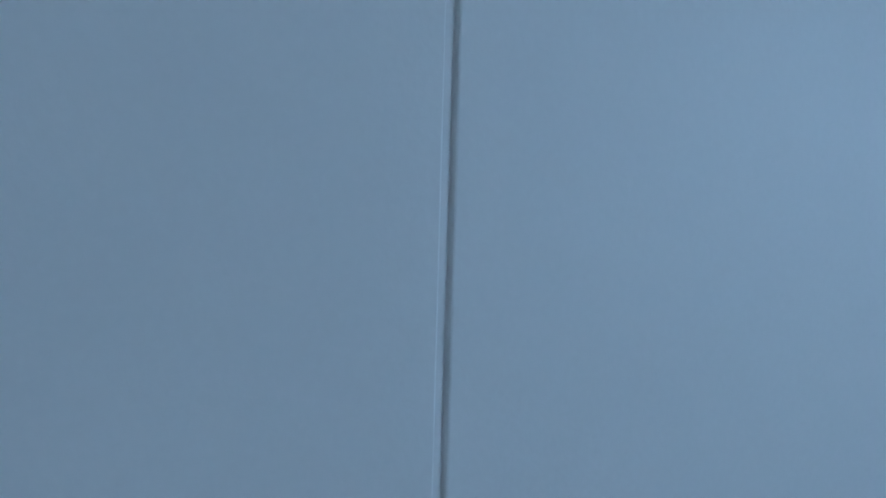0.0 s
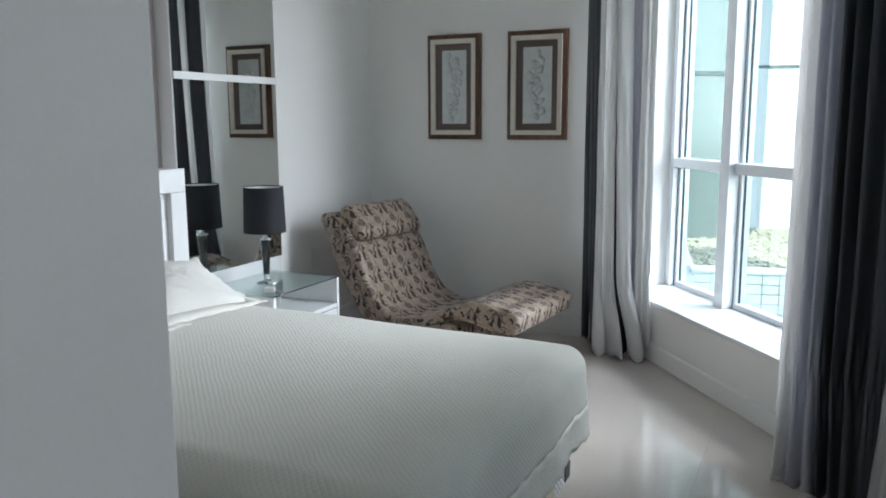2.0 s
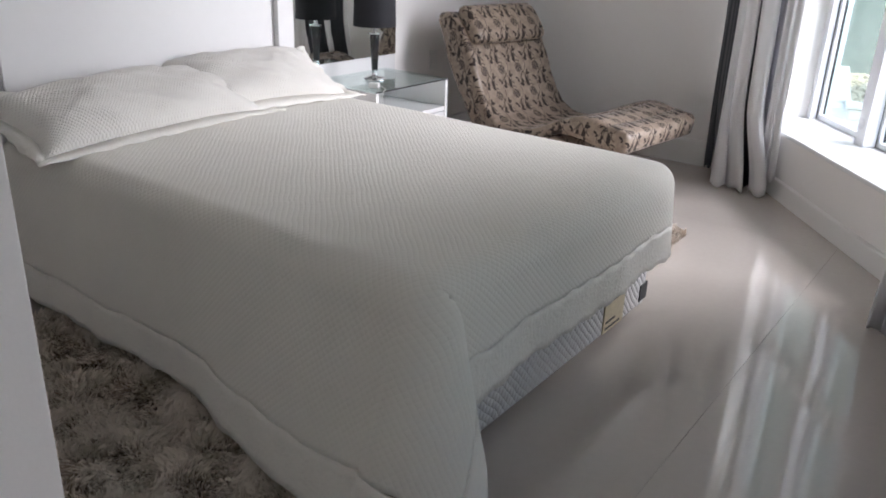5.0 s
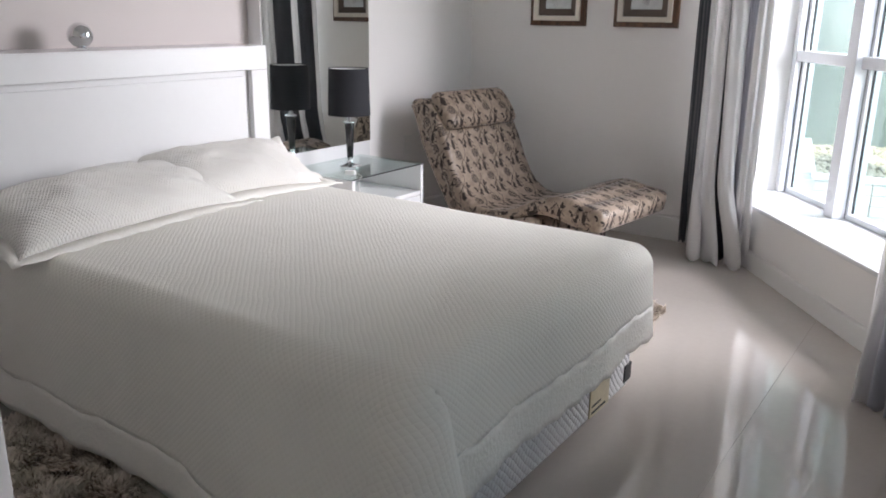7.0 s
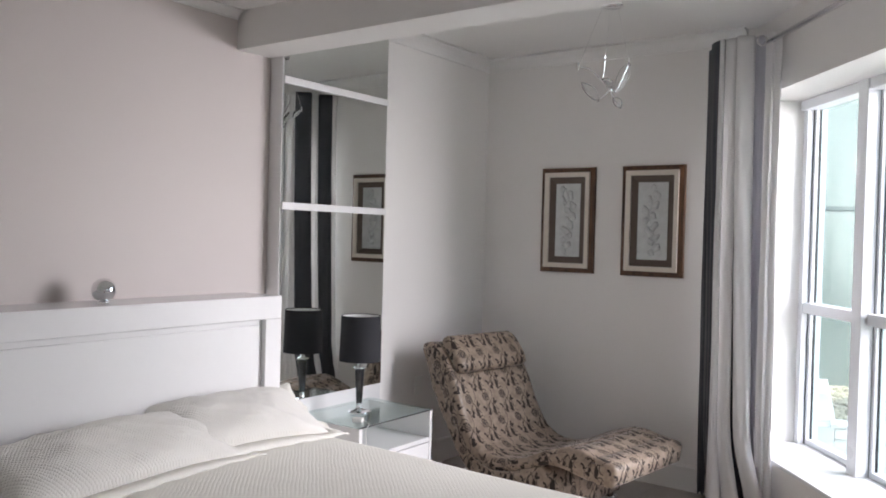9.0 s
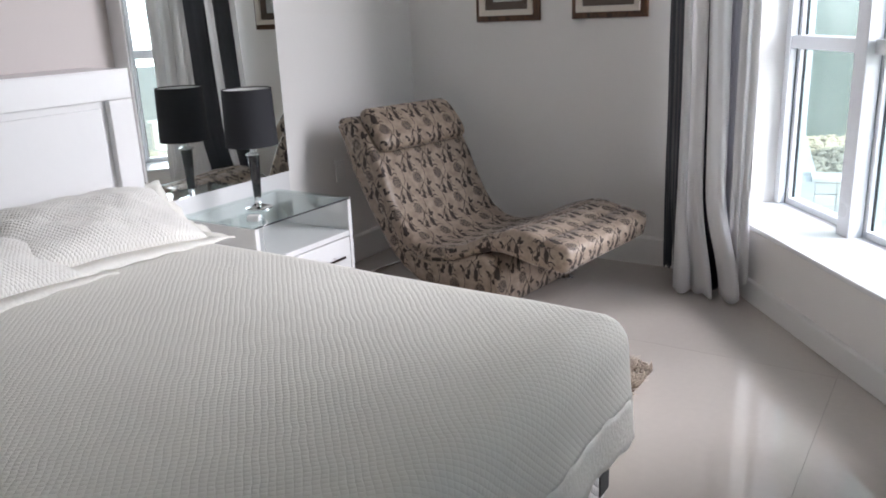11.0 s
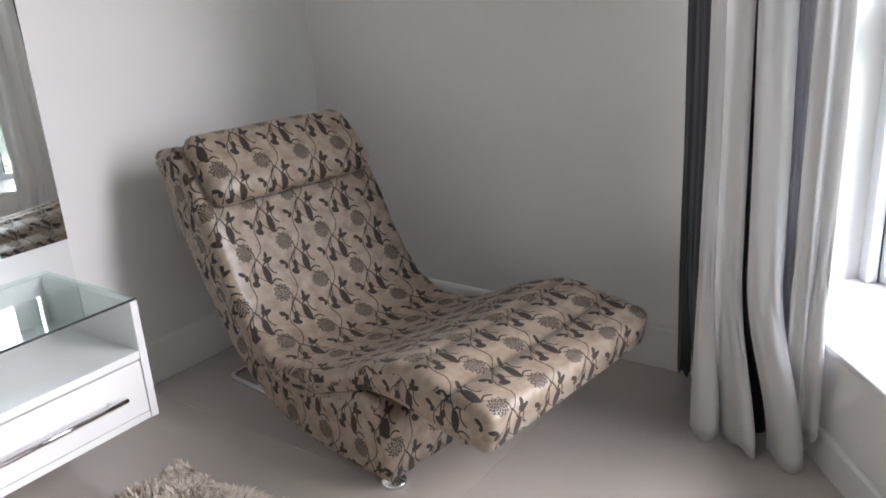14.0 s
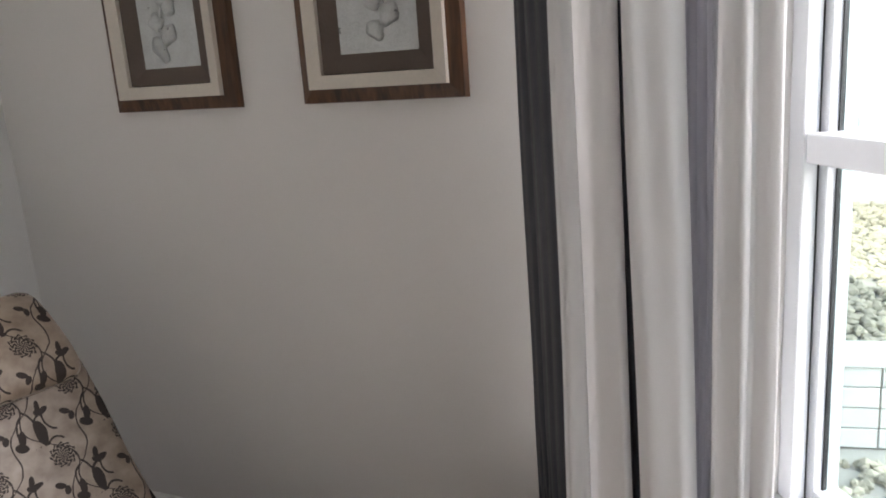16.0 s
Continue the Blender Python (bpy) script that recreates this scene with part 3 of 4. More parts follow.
part("mattress", quilted_box(BL + 0.012, BR - 0.012, -BF + 0.012, -BH, 0.315, BT - 0.012, 0.04), BOX_QUILT, bed, "white quilted mattress")
part("box_base", quilted_box(BL + 0.03, BR + 0.015, -BF + 0.045, -BH, 0.024, 0.312, 0.018), BOX_QUILT, bed, "white quilted box base")
for x in (BL + 0.08, BR - 0.08):
    for n in (BH + 0.1, BF - 0.14):
        part("foot", lathe([(0, 0), (0.026, 0), (0.03, 0.025), (0, 0.025)], cx=x, cy=-n, sides=16), BLACK_GLOSS, bed, "black plastic foot")
_c = box(BR - 0.045, BR + 0.019, -BF + 0.041, -BF + 0.049, 0.05, 0.115, bevel=0.003)
add_box(_c, BR + 0.011, BR + 0.019, -BF + 0.041, -BF + 0.11, 0.05, 0.115, bevel=0.003)
part("corner_guard", _c, RUBBER, bed, "black plastic corner guard")
tag = part("maker_label", box(0.345, 0.50, -BF + 0.040, -BF + 0.0448, 0.035, 0.165, bevel=0.0015), LABEL, bed, "cream printed label")
for z, w in ((0.150, 0.10), (0.075, 0.07), (0.052, 0.11)):
    part("print_bar", box(0.36, 0.36 + w, -BF + 0.0385, -BF + 0.0398, z - 0.004, z + 0.004), INK, tag)

R = 0.075
DROP_L, DROP_F, DROP_R = 0.545, 0.365, 0.36
HEM = 0.115
CL, CR, CF = BL + R - 0.012, BR - R + 0.02, BF - R + 0.02


def fall(r, flare=0.05):
    q = R * math.pi / 2
    if r < q:
        return R * math.sin(r / R), R * (1 - math.cos(r / R))
    return R + flare * (r - q), R + (r - q)


def smooth_step(v):
    v = min(max(v, 0.0), 1.0)
    return v * v * (3 - 2 * v)


def cloth(s, t):
    """Where the coverlet's own point (s across, t down the bed) lies."""
    a = s - CR if s > CR else (s - CL if s < CL else 0.0)
    b = max(t - CF, 0.0)
    x, n = min(max(s, CL), CR), min(t, CF)
    r = math.hypot(a, b)
    z = BT + 0.006 * noise.noise((s * 3, t * 3, 0.3)) + 0.004 * math.sin(t * 2.3)
    if r > 0:
        ang = math.degrees(math.atan2(b, abs(a)))
        reach = r
        if a > 0 and b > 0:
            reach = 0.2 * r + 0.8 * max(a, b)              # the cloth's own corner is rounded here
        out, down = fall(reach, 0.05 + 0.05 * max(-a, 0) / r)
        wave = 0.008 * math.sin((n if b == 0 else x) * 8.5 + 0.6) + 0.004 * math.sin((n - x) * 19.0)
        out += wave * min(down / 0.3, 1.0)
        face = ang
        if a < 0:                                          # a broad cone at the foot corner, pleated over the foot end
            swell = 0.28 * smooth_step((n - 1.0) / (CF - 1.0)) if b == 0 else 0.28
            if b > 0:
                lap = smooth_step((ang - 62) / 10)
                swell *= 1 - 0.75 * smooth_step((ang - 25) / 37) - 0.25 * lap
                face = ang * 122 / 62 if ang < 62 else 122 - 32 * (ang - 62) / 28
                out -= 0.022 * lap * (1 - smooth_step((ang - 80) / 10)) * smooth_step(down / 0.2)
                out += 0.012 * math.sin(ang * 0.16) * down * (1 - lap)
            out += down * swell
        elif b > 0:
            out += 0.03 * down
        face = ang + (face - ang) * smooth_step(r / 0.15)
        floor_gap = BT - down
        if floor_gap < 0.016:
            out += 0.5 * (0.016 - floor_gap)
            z = 0.016 + 0.004 * math.sin(s * 40)
        else:
            z -= down
        side = -1 if a < 0 else 1
        x += out * side * math.cos(math.radians(face)) if (a or face > 90) else 0
        n += out * math.sin(math.radians(face)) if b else 0
    return Vector((x, -n, z))


def cover_piece(s0, s1, t0, t1, ns, nt, lift=0.0):
    def at(i, j):
        s, t = s0 + (s1 - s0) * i, t0 + (t1 - t0) * j
        p = cloth(s, t)
        if lift:
            p.z += lift * math.sin(s * 55 + t * 31) + lift * 0.6 * math.sin(s * 23 - t * 47)
        return p
    return sheet(at, ns, nt, lambda i, j: (s0 + (s1 - s0) * i, t0 + (t1 - t0) * j))


coverlet = thing("coverlet", ROOM @ pose(-1.615, 0, 0.004), "cream white quilted coverlet with satin border draped over the bed", "coverlet")
SL, SR, TF = CL - DROP_L - 0.02, CR + DROP_R, CF + DROP_F
for nm, a in (("quilt", (SL + HEM, SR - HEM, 0.21, TF - HEM, 130, 150, 0.0)), ("border", (SL, SL + HEM, 0.21, TF, 6, 160, 0.004)),
              ("border", (SR - HEM, SR, 0.21, TF, 6, 120, 0.004)), ("border", (SL + HEM, SR - HEM, TF - HEM, TF, 130, 6, 0.005))):
    ob = part(nm, cover_piece(*a), COVER if nm == "quilt" else SATIN, coverlet, "" if nm == "quilt" else "smooth satin hem band", smooth=True)
    sol = ob.modifiers.new("thickness", "SOLIDIFY")
    sol.thickness, sol.offset = (0.008 if nm == "quilt" else 0.011), 0.0


def pillow(name, matrix, w, d, h, seed, label):
    """A soft sham with a flat flange all round."""
    th = thing(name, matrix, label, "pillow", "pillows on the bed")
    rnd = random.Random(seed)
    ph = [rnd.uniform(0, 6) for _ in range(6)]

    def shape(sign):
        def at(i, j):
            x, y = (i - 0.5) * 2, (j - 0.5) * 2
            ex, ey = max(1 - abs(x) ** 3.2, 0) ** 0.46, max(1 - abs(y) ** 2.2, 0) ** 0.52
            hh = h * ex * ey
            hh += (0.010 * noise.noise((x * 4 + y * 3 + seed, y * 3 - x * 2, 0.7)) + 0.006 * noise.noise((x * 11 + y * 6, y * 5 - x * 3, seed))) * ex * ey
            hh *= 1 + 0.10 * math.sin(x * 5 + ph[0]) * math.sin(y * 4 + ph[1]) + 0.05 * math.sin(x * 11 + y * 9 + ph[2])
            px = x * w / 2 * (1 - 0.06 * (1 - y * y) + 0.02 * math.cos(y * 3 + ph[3]))
            py = y * d / 2 * (1 - 0.09 * (1 - x * x) + 0.02 * math.cos(x * 4 + ph[4]))
            sag = -0.02 * abs(x) ** 3
            return Vector((px, py, (hh if sign > 0 else -hh * 0.28) + sag + 0.006 * math.sin(x * 14 + ph[5]) * (1 - ex)))
        return at
    for nm, sg in (("front", 1), ("back", -1)):
        part(nm, sheet(shape(sg), 64, 44, lambda i, j: (i * w, j * d)), SHAM, th, smooth=True)
    bm = bmesh.new()
    F = 0.058
    ring = []
    base = shape(1)
    turned = ROOM.inverted() @ matrix
    steps = [(i / 28, 0) for i in range(28)] + [(1, j / 20) for j in range(20)] + [(1 - i / 28, 1) for i in range(28)] + [(0, 1 - j / 20) for j in range(20)]
    for k, (i, j) in enumerate(steps):
        p = base(i, j)
        o = Vector((p.x * (1 + 2 * F / w), p.y * (1 + 2 * F / d), p.z - 0.012 + 0.010 * math.sin(k * 0.9 + ph[1]) + 0.006 * math.sin(k * 2.3)))
        low = BT + 0.018 + 0.004 * math.sin(k * 1.7) - (turned @ o).z
        if low > 0:
            o.z += low
        ring.append((bm.verts.new(p), bm.verts.new(o)))
    for k in range(len(ring)):
        a, b = ring[k], ring[(k + 1) % len(ring)]
        bm.faces.new((a[0], b[0], b[1], a[1]))
    fl = part("flange", bm, SATIN, th, "flat stitched flange", smooth=True)
    sol = fl.modifiers.new("thickness", "SOLIDIFY")
    sol.thickness, sol.offset = 0.006, 0.0
    return th


pillow("pillow", ROOM @ pose(-1.285, -0.325, 0.682, 24, 1, -4), 0.72, 0.35, 0.092, 3, "cream quilted pillow sham lying against the headboard")
pillow("pillow", ROOM @ pose(-1.885, -0.375, 0.664, 20, 0, 5), 0.94, 0.36, 0.098, 8, "cream quilted pillow sham overlapped by its neighbour")

ball = thing("chrome_ball", ROOM @ pose(-1.743, -0.06, HT + 0.004), "shiny chrome ball ornament on a small stand on the ledge", "ornament")
part("sphere", lathe([(0.046 * math.sin(a * math.pi / 24), 0.052 - 0.046 * math.cos(a * math.pi / 24)) for a in range(25)], sides=32), CHROME, ball, smooth=True)
part("stand", lathe([(0, 0), (0.022, 0), (0.022, 0.006), (0.014, 0.010), (0, 0.010)], sides=20), CHROME, ball, smooth=True)


# ---- rugs ----
def shag_rug(name, matrix, w, d, seed, label):
    th = thing(name, matrix, label, "rug", "bedside rugs")
    part("backing", box(-w / 2, w / 2, -d / 2, d / 2, 0.001, 0.010, bevel=0.003), RUG_BACK, th)
    rng = np.random.RandomState(seed)
    n = 60000
    bx, by = rng.uniform(-w / 2, w / 2, n), rng.uniform(-d / 2, d / 2, n)
    lean = np.array([[noise.noise((x * 13, y * 13, 1.5 + seed)), noise.noise((x * 13, y * 13, 7.5 + seed))] for x, y in zip(bx, by)])
    lx, ly = lean[:, 0] * 0.042 + rng.normal(0, 0.007, n), lean[:, 1] * 0.042 + rng.normal(0, 0.007, n)
    hgt = rng.uniform(0.014, 0.030, n) * (1 + 0.8 * lean[:, 0])
    ang = rng.uniform(0, math.pi, n)
    wd = rng.uniform(0.0022, 0.0048, n)
    verts = np.empty((n, 5, 3))
    cx, cy = np.cos(ang) * wd, np.sin(ang) * wd
    verts[:, 0] = np.stack([bx - cx, by - cy, np.full(n, 0.008)], 1)
    verts[:, 1] = np.stack([bx + cx, by + cy, np.full(n, 0.008)], 1)
    verts[:, 2] = np.stack([bx + cx + lx * 0.35, by + cy + ly * 0.35, 0.008 + hgt * 0.7], 1)
    verts[:, 3] = np.stack([bx - cx + lx * 0.35, by - cy + ly * 0.35, 0.008 + hgt * 0.7], 1)
    verts[:, 4] = np.stack([bx + lx, by + ly, 0.008 + hgt], 1)
    idx = np.arange(n)[:, None] * 5
    faces = np.concatenate([idx + [0, 1, 2], idx + [0, 2, 3], idx + [3, 2, 4]]).tolist()
    me = bpy.data.meshes.new("pile")
    me.from_pydata(verts.reshape(-1, 3).tolist(), [], faces)
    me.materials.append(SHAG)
    ob = new("pile", me)
    ob.parent = th
    tagged(ob, "long tufted brown and beige pile", kind="stuff")
    return th


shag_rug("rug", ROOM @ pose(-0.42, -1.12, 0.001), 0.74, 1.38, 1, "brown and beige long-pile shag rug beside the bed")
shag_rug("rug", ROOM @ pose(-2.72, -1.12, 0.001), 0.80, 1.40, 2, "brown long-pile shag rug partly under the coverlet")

# ---- nightstand ----
stand = thing("nightstand", ROOM @ pose(-0.375, 0, 0), "white lacquered nightstand with glass top, open niche and drawer", "nightstand")
NW, ND, NB, NT = 0.288, 0.44, 0.205, 0.552
for x in (-NW, NW - 0.022):
    part("side", box(x, x + 0.022, -ND, -0.001, NB, NT - 0.009, bevel=0.002), LACQUER, stand)
part("bottom", box(-NW + 0.0225, NW - 0.0225, -ND + 0.004, -0.001, NB, NB + 0.02, bevel=0.001), LACQUER, stand)
part("shelf", box(-NW + 0.0225, NW - 0.0225, -ND + 0.002, -0.001, 0.383, 0.405, bevel=0.001), LACQUER, stand)
part("back", box(-NW + 0.0225, NW - 0.0225, -0.016, -0.0012, NB + 0.0205, NT - 0.012, bevel=0.001), LACQUER, stand)
_t = part("glass_top", box(-NW + 0.001, NW - 0.001, -ND + 0.001, -0.004, NT - 0.008, NT, bevel=0.0015), TOP_GLASS, stand, "clear greenish glass top")
_t.visible_shadow = False
part("glass_edge", box(-NW + 0.002, NW - 0.002, -ND - 0.0012, -ND + 0.0006, NT - 0.007, NT - 0.001), RUBBER, stand, "dark green glass edge")
drawer = part("drawer", box(-NW + 0.026, NW - 0.026, -ND - 0.001, -ND + 0.02, NB + 0.024, 0.378, bevel=0.003), LACQUER, stand, "white drawer front")
part("drawer_box", box(-NW + 0.03, NW - 0.03, -ND + 0.0205, -0.03, NB + 0.026, 0.37), LACQUER, drawer)
_h = tube([(-0.19, -ND - 0.028, 0.303), (0.19, -ND - 0.028, 0.303)], 0.0075, sides=12)
for x in (-0.15, 0.15):
    add_tube(_h, [(x, -ND - 0.001, 0.303), (x, -ND - 0.028, 0.303)], 0.005, sides=8)
part("handle", _h, CHROME, drawer, "long chrome bar handle", smooth=True)

# ---- table lamp ----
lamp = thing("table_lamp", ROOM @ pose(-0.414, -0.212, NT + 0.001), "table lamp with black drum shade, black tapered body and chrome foot", "lamp")
part("foot", lathe([(0, 0), (0.060, 0), (0.061, 0.004), (0.056, 0.008), (0.030, 0.013), (0.018, 0.018), (0, 0.018)]), CHROME, lamp, "round chrome foot", smooth=True)
part("glass_neck", lathe([(0, 0.018), (0.014, 0.018), (0.014, 0.050), (0, 0.050)], sides=20), CRYSTAL, lamp, "clear glass neck", smooth=True)
part("body", lathe([(0, 0.050), (0.0145, 0.050), (0.016, 0.053), (0.025, 0.222), (0.024, 0.226), (0, 0.226)]), BLACK_GLOSS, lamp, "glossy black tapered body", smooth=True)
part("collar", lathe([(0, 0.226), (0.032, 0.227), (0.033, 0.231), (0.020, 0.236), (0.011, 0.240), (0.011, 0.268), (0, 0.268)]), CHROME, lamp, "chrome collar", smooth=True)
sh = part("shade", lathe([(0.107, 0.268), (0.100, 0.495)], sides=48), SHADE, lamp, "black fabric drum shade", smooth=True)
part("lining", lathe([(0.1045, 0.270), (0.0975, 0.493)], sides=48), SHADE_IN, sh, "white inner lining", smooth=True)
part("rim", lathe([(0.0980, 0.4945), (0.1005, 0.4945), (0.1005, 0.4975), (0.0980, 0.4975), (0.0980, 0.4945)], sides=48), SHADE, sh, smooth=True)
part("rim", lathe([(0.1047, 0.2665), (0.1077, 0.2665), (0.1077, 0.2695), (0.1047, 0.2695), (0.1047, 0.2665)], sides=48), SHADE, sh, smooth=True)
_s = bmesh.new()
for k in range(3):
    a = k * 2.094
    add_tube(_s, [(0, 0, 0.30), (0.097 * math.cos(a), 0.097 * math.sin(a), 0.485)], 0.0015, sides=6)
part("spider", _s, CHROME, sh)
part("bulb", lathe([(0, 0.268), (0.013, 0.270), (0.014, 0.300), (0.027, 0.335), (0.030, 0.360), (0.022, 0.384), (0, 0.394)], sides=24), PLASTIC, lamp, "white bulb, unlit", smooth=True)

charger = thing("charger", ROOM @ pose(-0.585, -0.36, NT + 0.001, 0, 0, 25), "small white charger plug with cord on the glass top", "charger")
part("plug", box(-0.017, 0.017, -0.026, 0.026, 0, 0.024, bevel=0.005), PLASTIC, charger)
part("cord", tube(smooth_line([(0, -0.026, 0.012), (-0.02, -0.06, 0.006), (-0.06, -0.075, 0.004), (-0.105, -0.072, 0.003), (-0.118, -0.075, -0.03), (-0.12, -0.085, -0.12)], 3), 0.0018, sides=8), PLASTIC, charger, smooth=True)

outlet = thing("wall_socket", ROOM @ pose(0.47, 0.0893, 0.53), "white plastic double wall socket", "socket")
part("plate", box(-0.038, 0.038, -0.008, 0, -0.058, 0.058, bevel=0.003), PLASTIC, outlet)
for z in (-0.022, 0.022):
    part("socket_insert", box(-0.017, 0.017, -0.0095, -0.0082, z - 0.014, z + 0.014, bevel=0.0005), TRIM, outlet)

# ---- chaise longue ----
chaise = thing("chaise_longue", ROOM @ pose(0, 0, 0, 0, 0, -6.7), "curved chaise longue in champagne fabric with brown flowers", "chaise longue")
W0, WW = 0.282, 0.680


def racked(w, l):
    """The back stands slightly askew."""
    return l + 0.06 * (w - W0) / WW * max(0.0, 1 - l / 0.95)


def upholstered(profile, w0, w1, r, sag=0.0, stations=16):
    """A padded form: a closed outline in (l, z), run across the seat with rounded flanks. UV in metres."""
    pts = [Vector(p) for p in profile]
    k = len(pts)
    area = sum(pts[i].x * pts[(i + 1) % k].y - pts[(i + 1) % k].x * pts[i].y for i in range(k))
    inward = []
    for i in range(k):
        a, b = (pts[i] - pts[i - 1]), (pts[(i + 1) % k] - pts[i])
        d = (a.normalized() + b.normalized())
        d = d.normalized() if d.length > 1e-6 else b.normalized()
        inward.append(Vector((-d.y, d.x)) * (1 if area > 0 else -1))
    arc = [0.0]
    for i in range(k):
        arc.append(arc[-1] + (pts[(i + 1) % k] - pts[i]).length)
    ws = [(w0, r), (w0 + 0.12 * r, 0.55 * r), (w0 + 0.4 * r, 0.2 * r), (w0 + r, 0.0)]
    inner = [(w0 + r + (w1 - w0 - 2 * r) * q / stations, 0.0) for q in range(1, stations)]
    ws = ws + inner + [(w1 - (w - w0), o) for w, o in reversed(ws)]
    bm = bmesh.new()
    rings = []
    for w, o in ws:
        f = math.sin(math.pi * min(max((w - w0) / (w1 - w0), 0), 1))
        ring = []
        for p, q in zip(pts, inward):
            c = p + q * (o + (sag * f if q.y < -0.2 else 0.0))
            ring.append(bm.verts.new((w, -c.x, c.y)))
        rings.append(ring)
    lay = bm.loops.layers.uv.new("UVMap")
    for j in range(len(rings) - 1):
        for i in range(k):
            i2 = (i + 1) % k
            f = bm.faces.new((rings[j][i], rings[j + 1][i], rings[j + 1][i2], rings[j][i2]))
            for lp, (jj, ii) in zip(f.loops, ((j, i), (j + 1, i), (j + 1, i + 1), (j, i + 1))):
                lp[lay].uv = (ws[jj][0], arc[ii])
    for ring in (rings[0], rings[-1]):
        f = bm.faces.new(ring)
        for lp in f.loops:
            lp[lay].uv = (-lp.vert.co.y + 0.04, lp.vert.co.z)
    bmesh.ops.triangulate(bm, faces=[f for f in bm.faces if len(f.verts) > 4])
    bmesh.ops.recalc_face_normals(bm, faces=bm.faces)
    for v in bm.verts:
        w, l = v.co.x, -v.co.y
        v.co.x = W0 + (w - W0) * (0.89 + 0.105 * min(max(l, 0) / 0.5, 1) + 0.06 * min(max(l, 0), 1.3) / 1.3) - 0.018 * min(max(l, 0), 1.3) / 1.3
        v.co.y = -racked(w, l)
    return bm


_shell = [(0.045, 0.800), (0.088, 0.704), (0.128, 0.585), (0.234, 0.405), (0.33, 0.255), (0.39, 0.185), (0.45, 0.135), (0.53, 0.092), (0.62, 0.064), (0.72, 0.047), (0.82, 0.040), (0.92, 0.039), (1.012, 0.042),
          (1.018, 0.10), (1.012, 0.20), (1.000, 0.276), (0.93, 0.285), (0.80, 0.245), (0.70, 0.215), (0.60, 0.205), (0.52, 0.222), (0.46, 0.262), (0.39, 0.365), (0.32, 0.49), (0.25, 0.62), (0.19, 0.72), (0.13, 0.795), (0.08, 0.812)]
_seat = [(0.050, 0.812), (0.075, 0.790), (0.13, 0.700), (0.20, 0.585), (0.28, 0.44), (0.36, 0.325), (0.44, 0.245), (0.53, 0.202), (0.62, 0.192), (0.75, 0.215), (0.88, 0.268), (0.97, 0.300), (1.04, 0.302), (1.10, 0.296), (1.20, 0.275), (1.29, 0.265), (1.348, 0.265),
         (1.366, 0.280), (1.378, 0.33), (1.380, 0.365), (1.362, 0.384), (1.31, 0.394), (1.262, 0.402), (1.252, 0.392), (1.242, 0.404), (1.17, 0.420), (1.122, 0.424), (1.110, 0.410), (1.098, 0.421), (1.03, 0.402), (0.985, 0.386), (0.975, 0.371), (0.964, 0.378), (0.905, 0.352), (0.83, 0.316), (0.755, 0.288), (0.68, 0.273), (0.61, 0.271),
         (0.545, 0.286), (0.475, 0.330), (0.43, 0.395), (0.385, 0.480), (0.335, 0.600), (0.285, 0.700), (0.235, 0.775), (0.17, 0.832), (0.11, 0.845), (0.068, 0.836)]
part("shell", upholstered(_shell, W0 + 0.006, W0 + WW - 0.006, 0.018), FLORAL, chaise, "upholstered curved base", smooth=True)
part("seat_cushion", upholstered(_seat, W0, W0 + WW, 0.026, sag=0.012), FLORAL, chaise, "padded seat with cross seams", smooth=True)


def headrest():
    c, along = Vector((0.256, 0.782)), Vector((0.62, -0.785)).normalized()
    across = Vector((-along.y, along.x))
    out = []
    for q in range(24):
        a = 2 * math.pi * q / 24
        ca, sa = math.cos(a), math.sin(a)
        out.append(tuple(c + along * 0.120 * math.copysign(abs(ca) ** 0.75, ca) + across * 0.047 * math.copysign(abs(sa) ** 0.8, sa)))
    return out


part("headrest", upholstered(headrest(), W0 + 0.035, W0 + WW - 0.045, 0.03, stations=10), FLORAL, chaise, "bolster headrest in the same fabric", smooth=True)
_loop = smooth_line([(0.412, -0.95, 0.011), (0.410, -0.16, 0.011), (0.405, -0.085, 0.011), (0.455, -0.075, 0.011), (0.80, -0.105, 0.011), (0.855, -0.115, 0.011), (0.865, -0.18, 0.011), (0.865, -0.95, 0.011)], 2)
part("floor_frame", tube(_loop, 0.010, sides=12), CHROME, chaise, "bent chrome floor frame", smooth=True)
for w in (W0 + 0.045, W0 + WW - 0.045):
    part("foot", lathe([(0, 0), (0.034, 0), (0.036, 0.006), (0.034, 0.014), (0.018, 0.018), (0.015, 0.046), (0, 0.046)], cx=w, cy=-0.975, sides=24), CHROME, chaise, "round chrome foot", smooth=True)
    part("strut", tube([(w, -0.78, 0.012), (w, -0.78, 0.060)], 0.012, sides=10), CHROME, chaise)


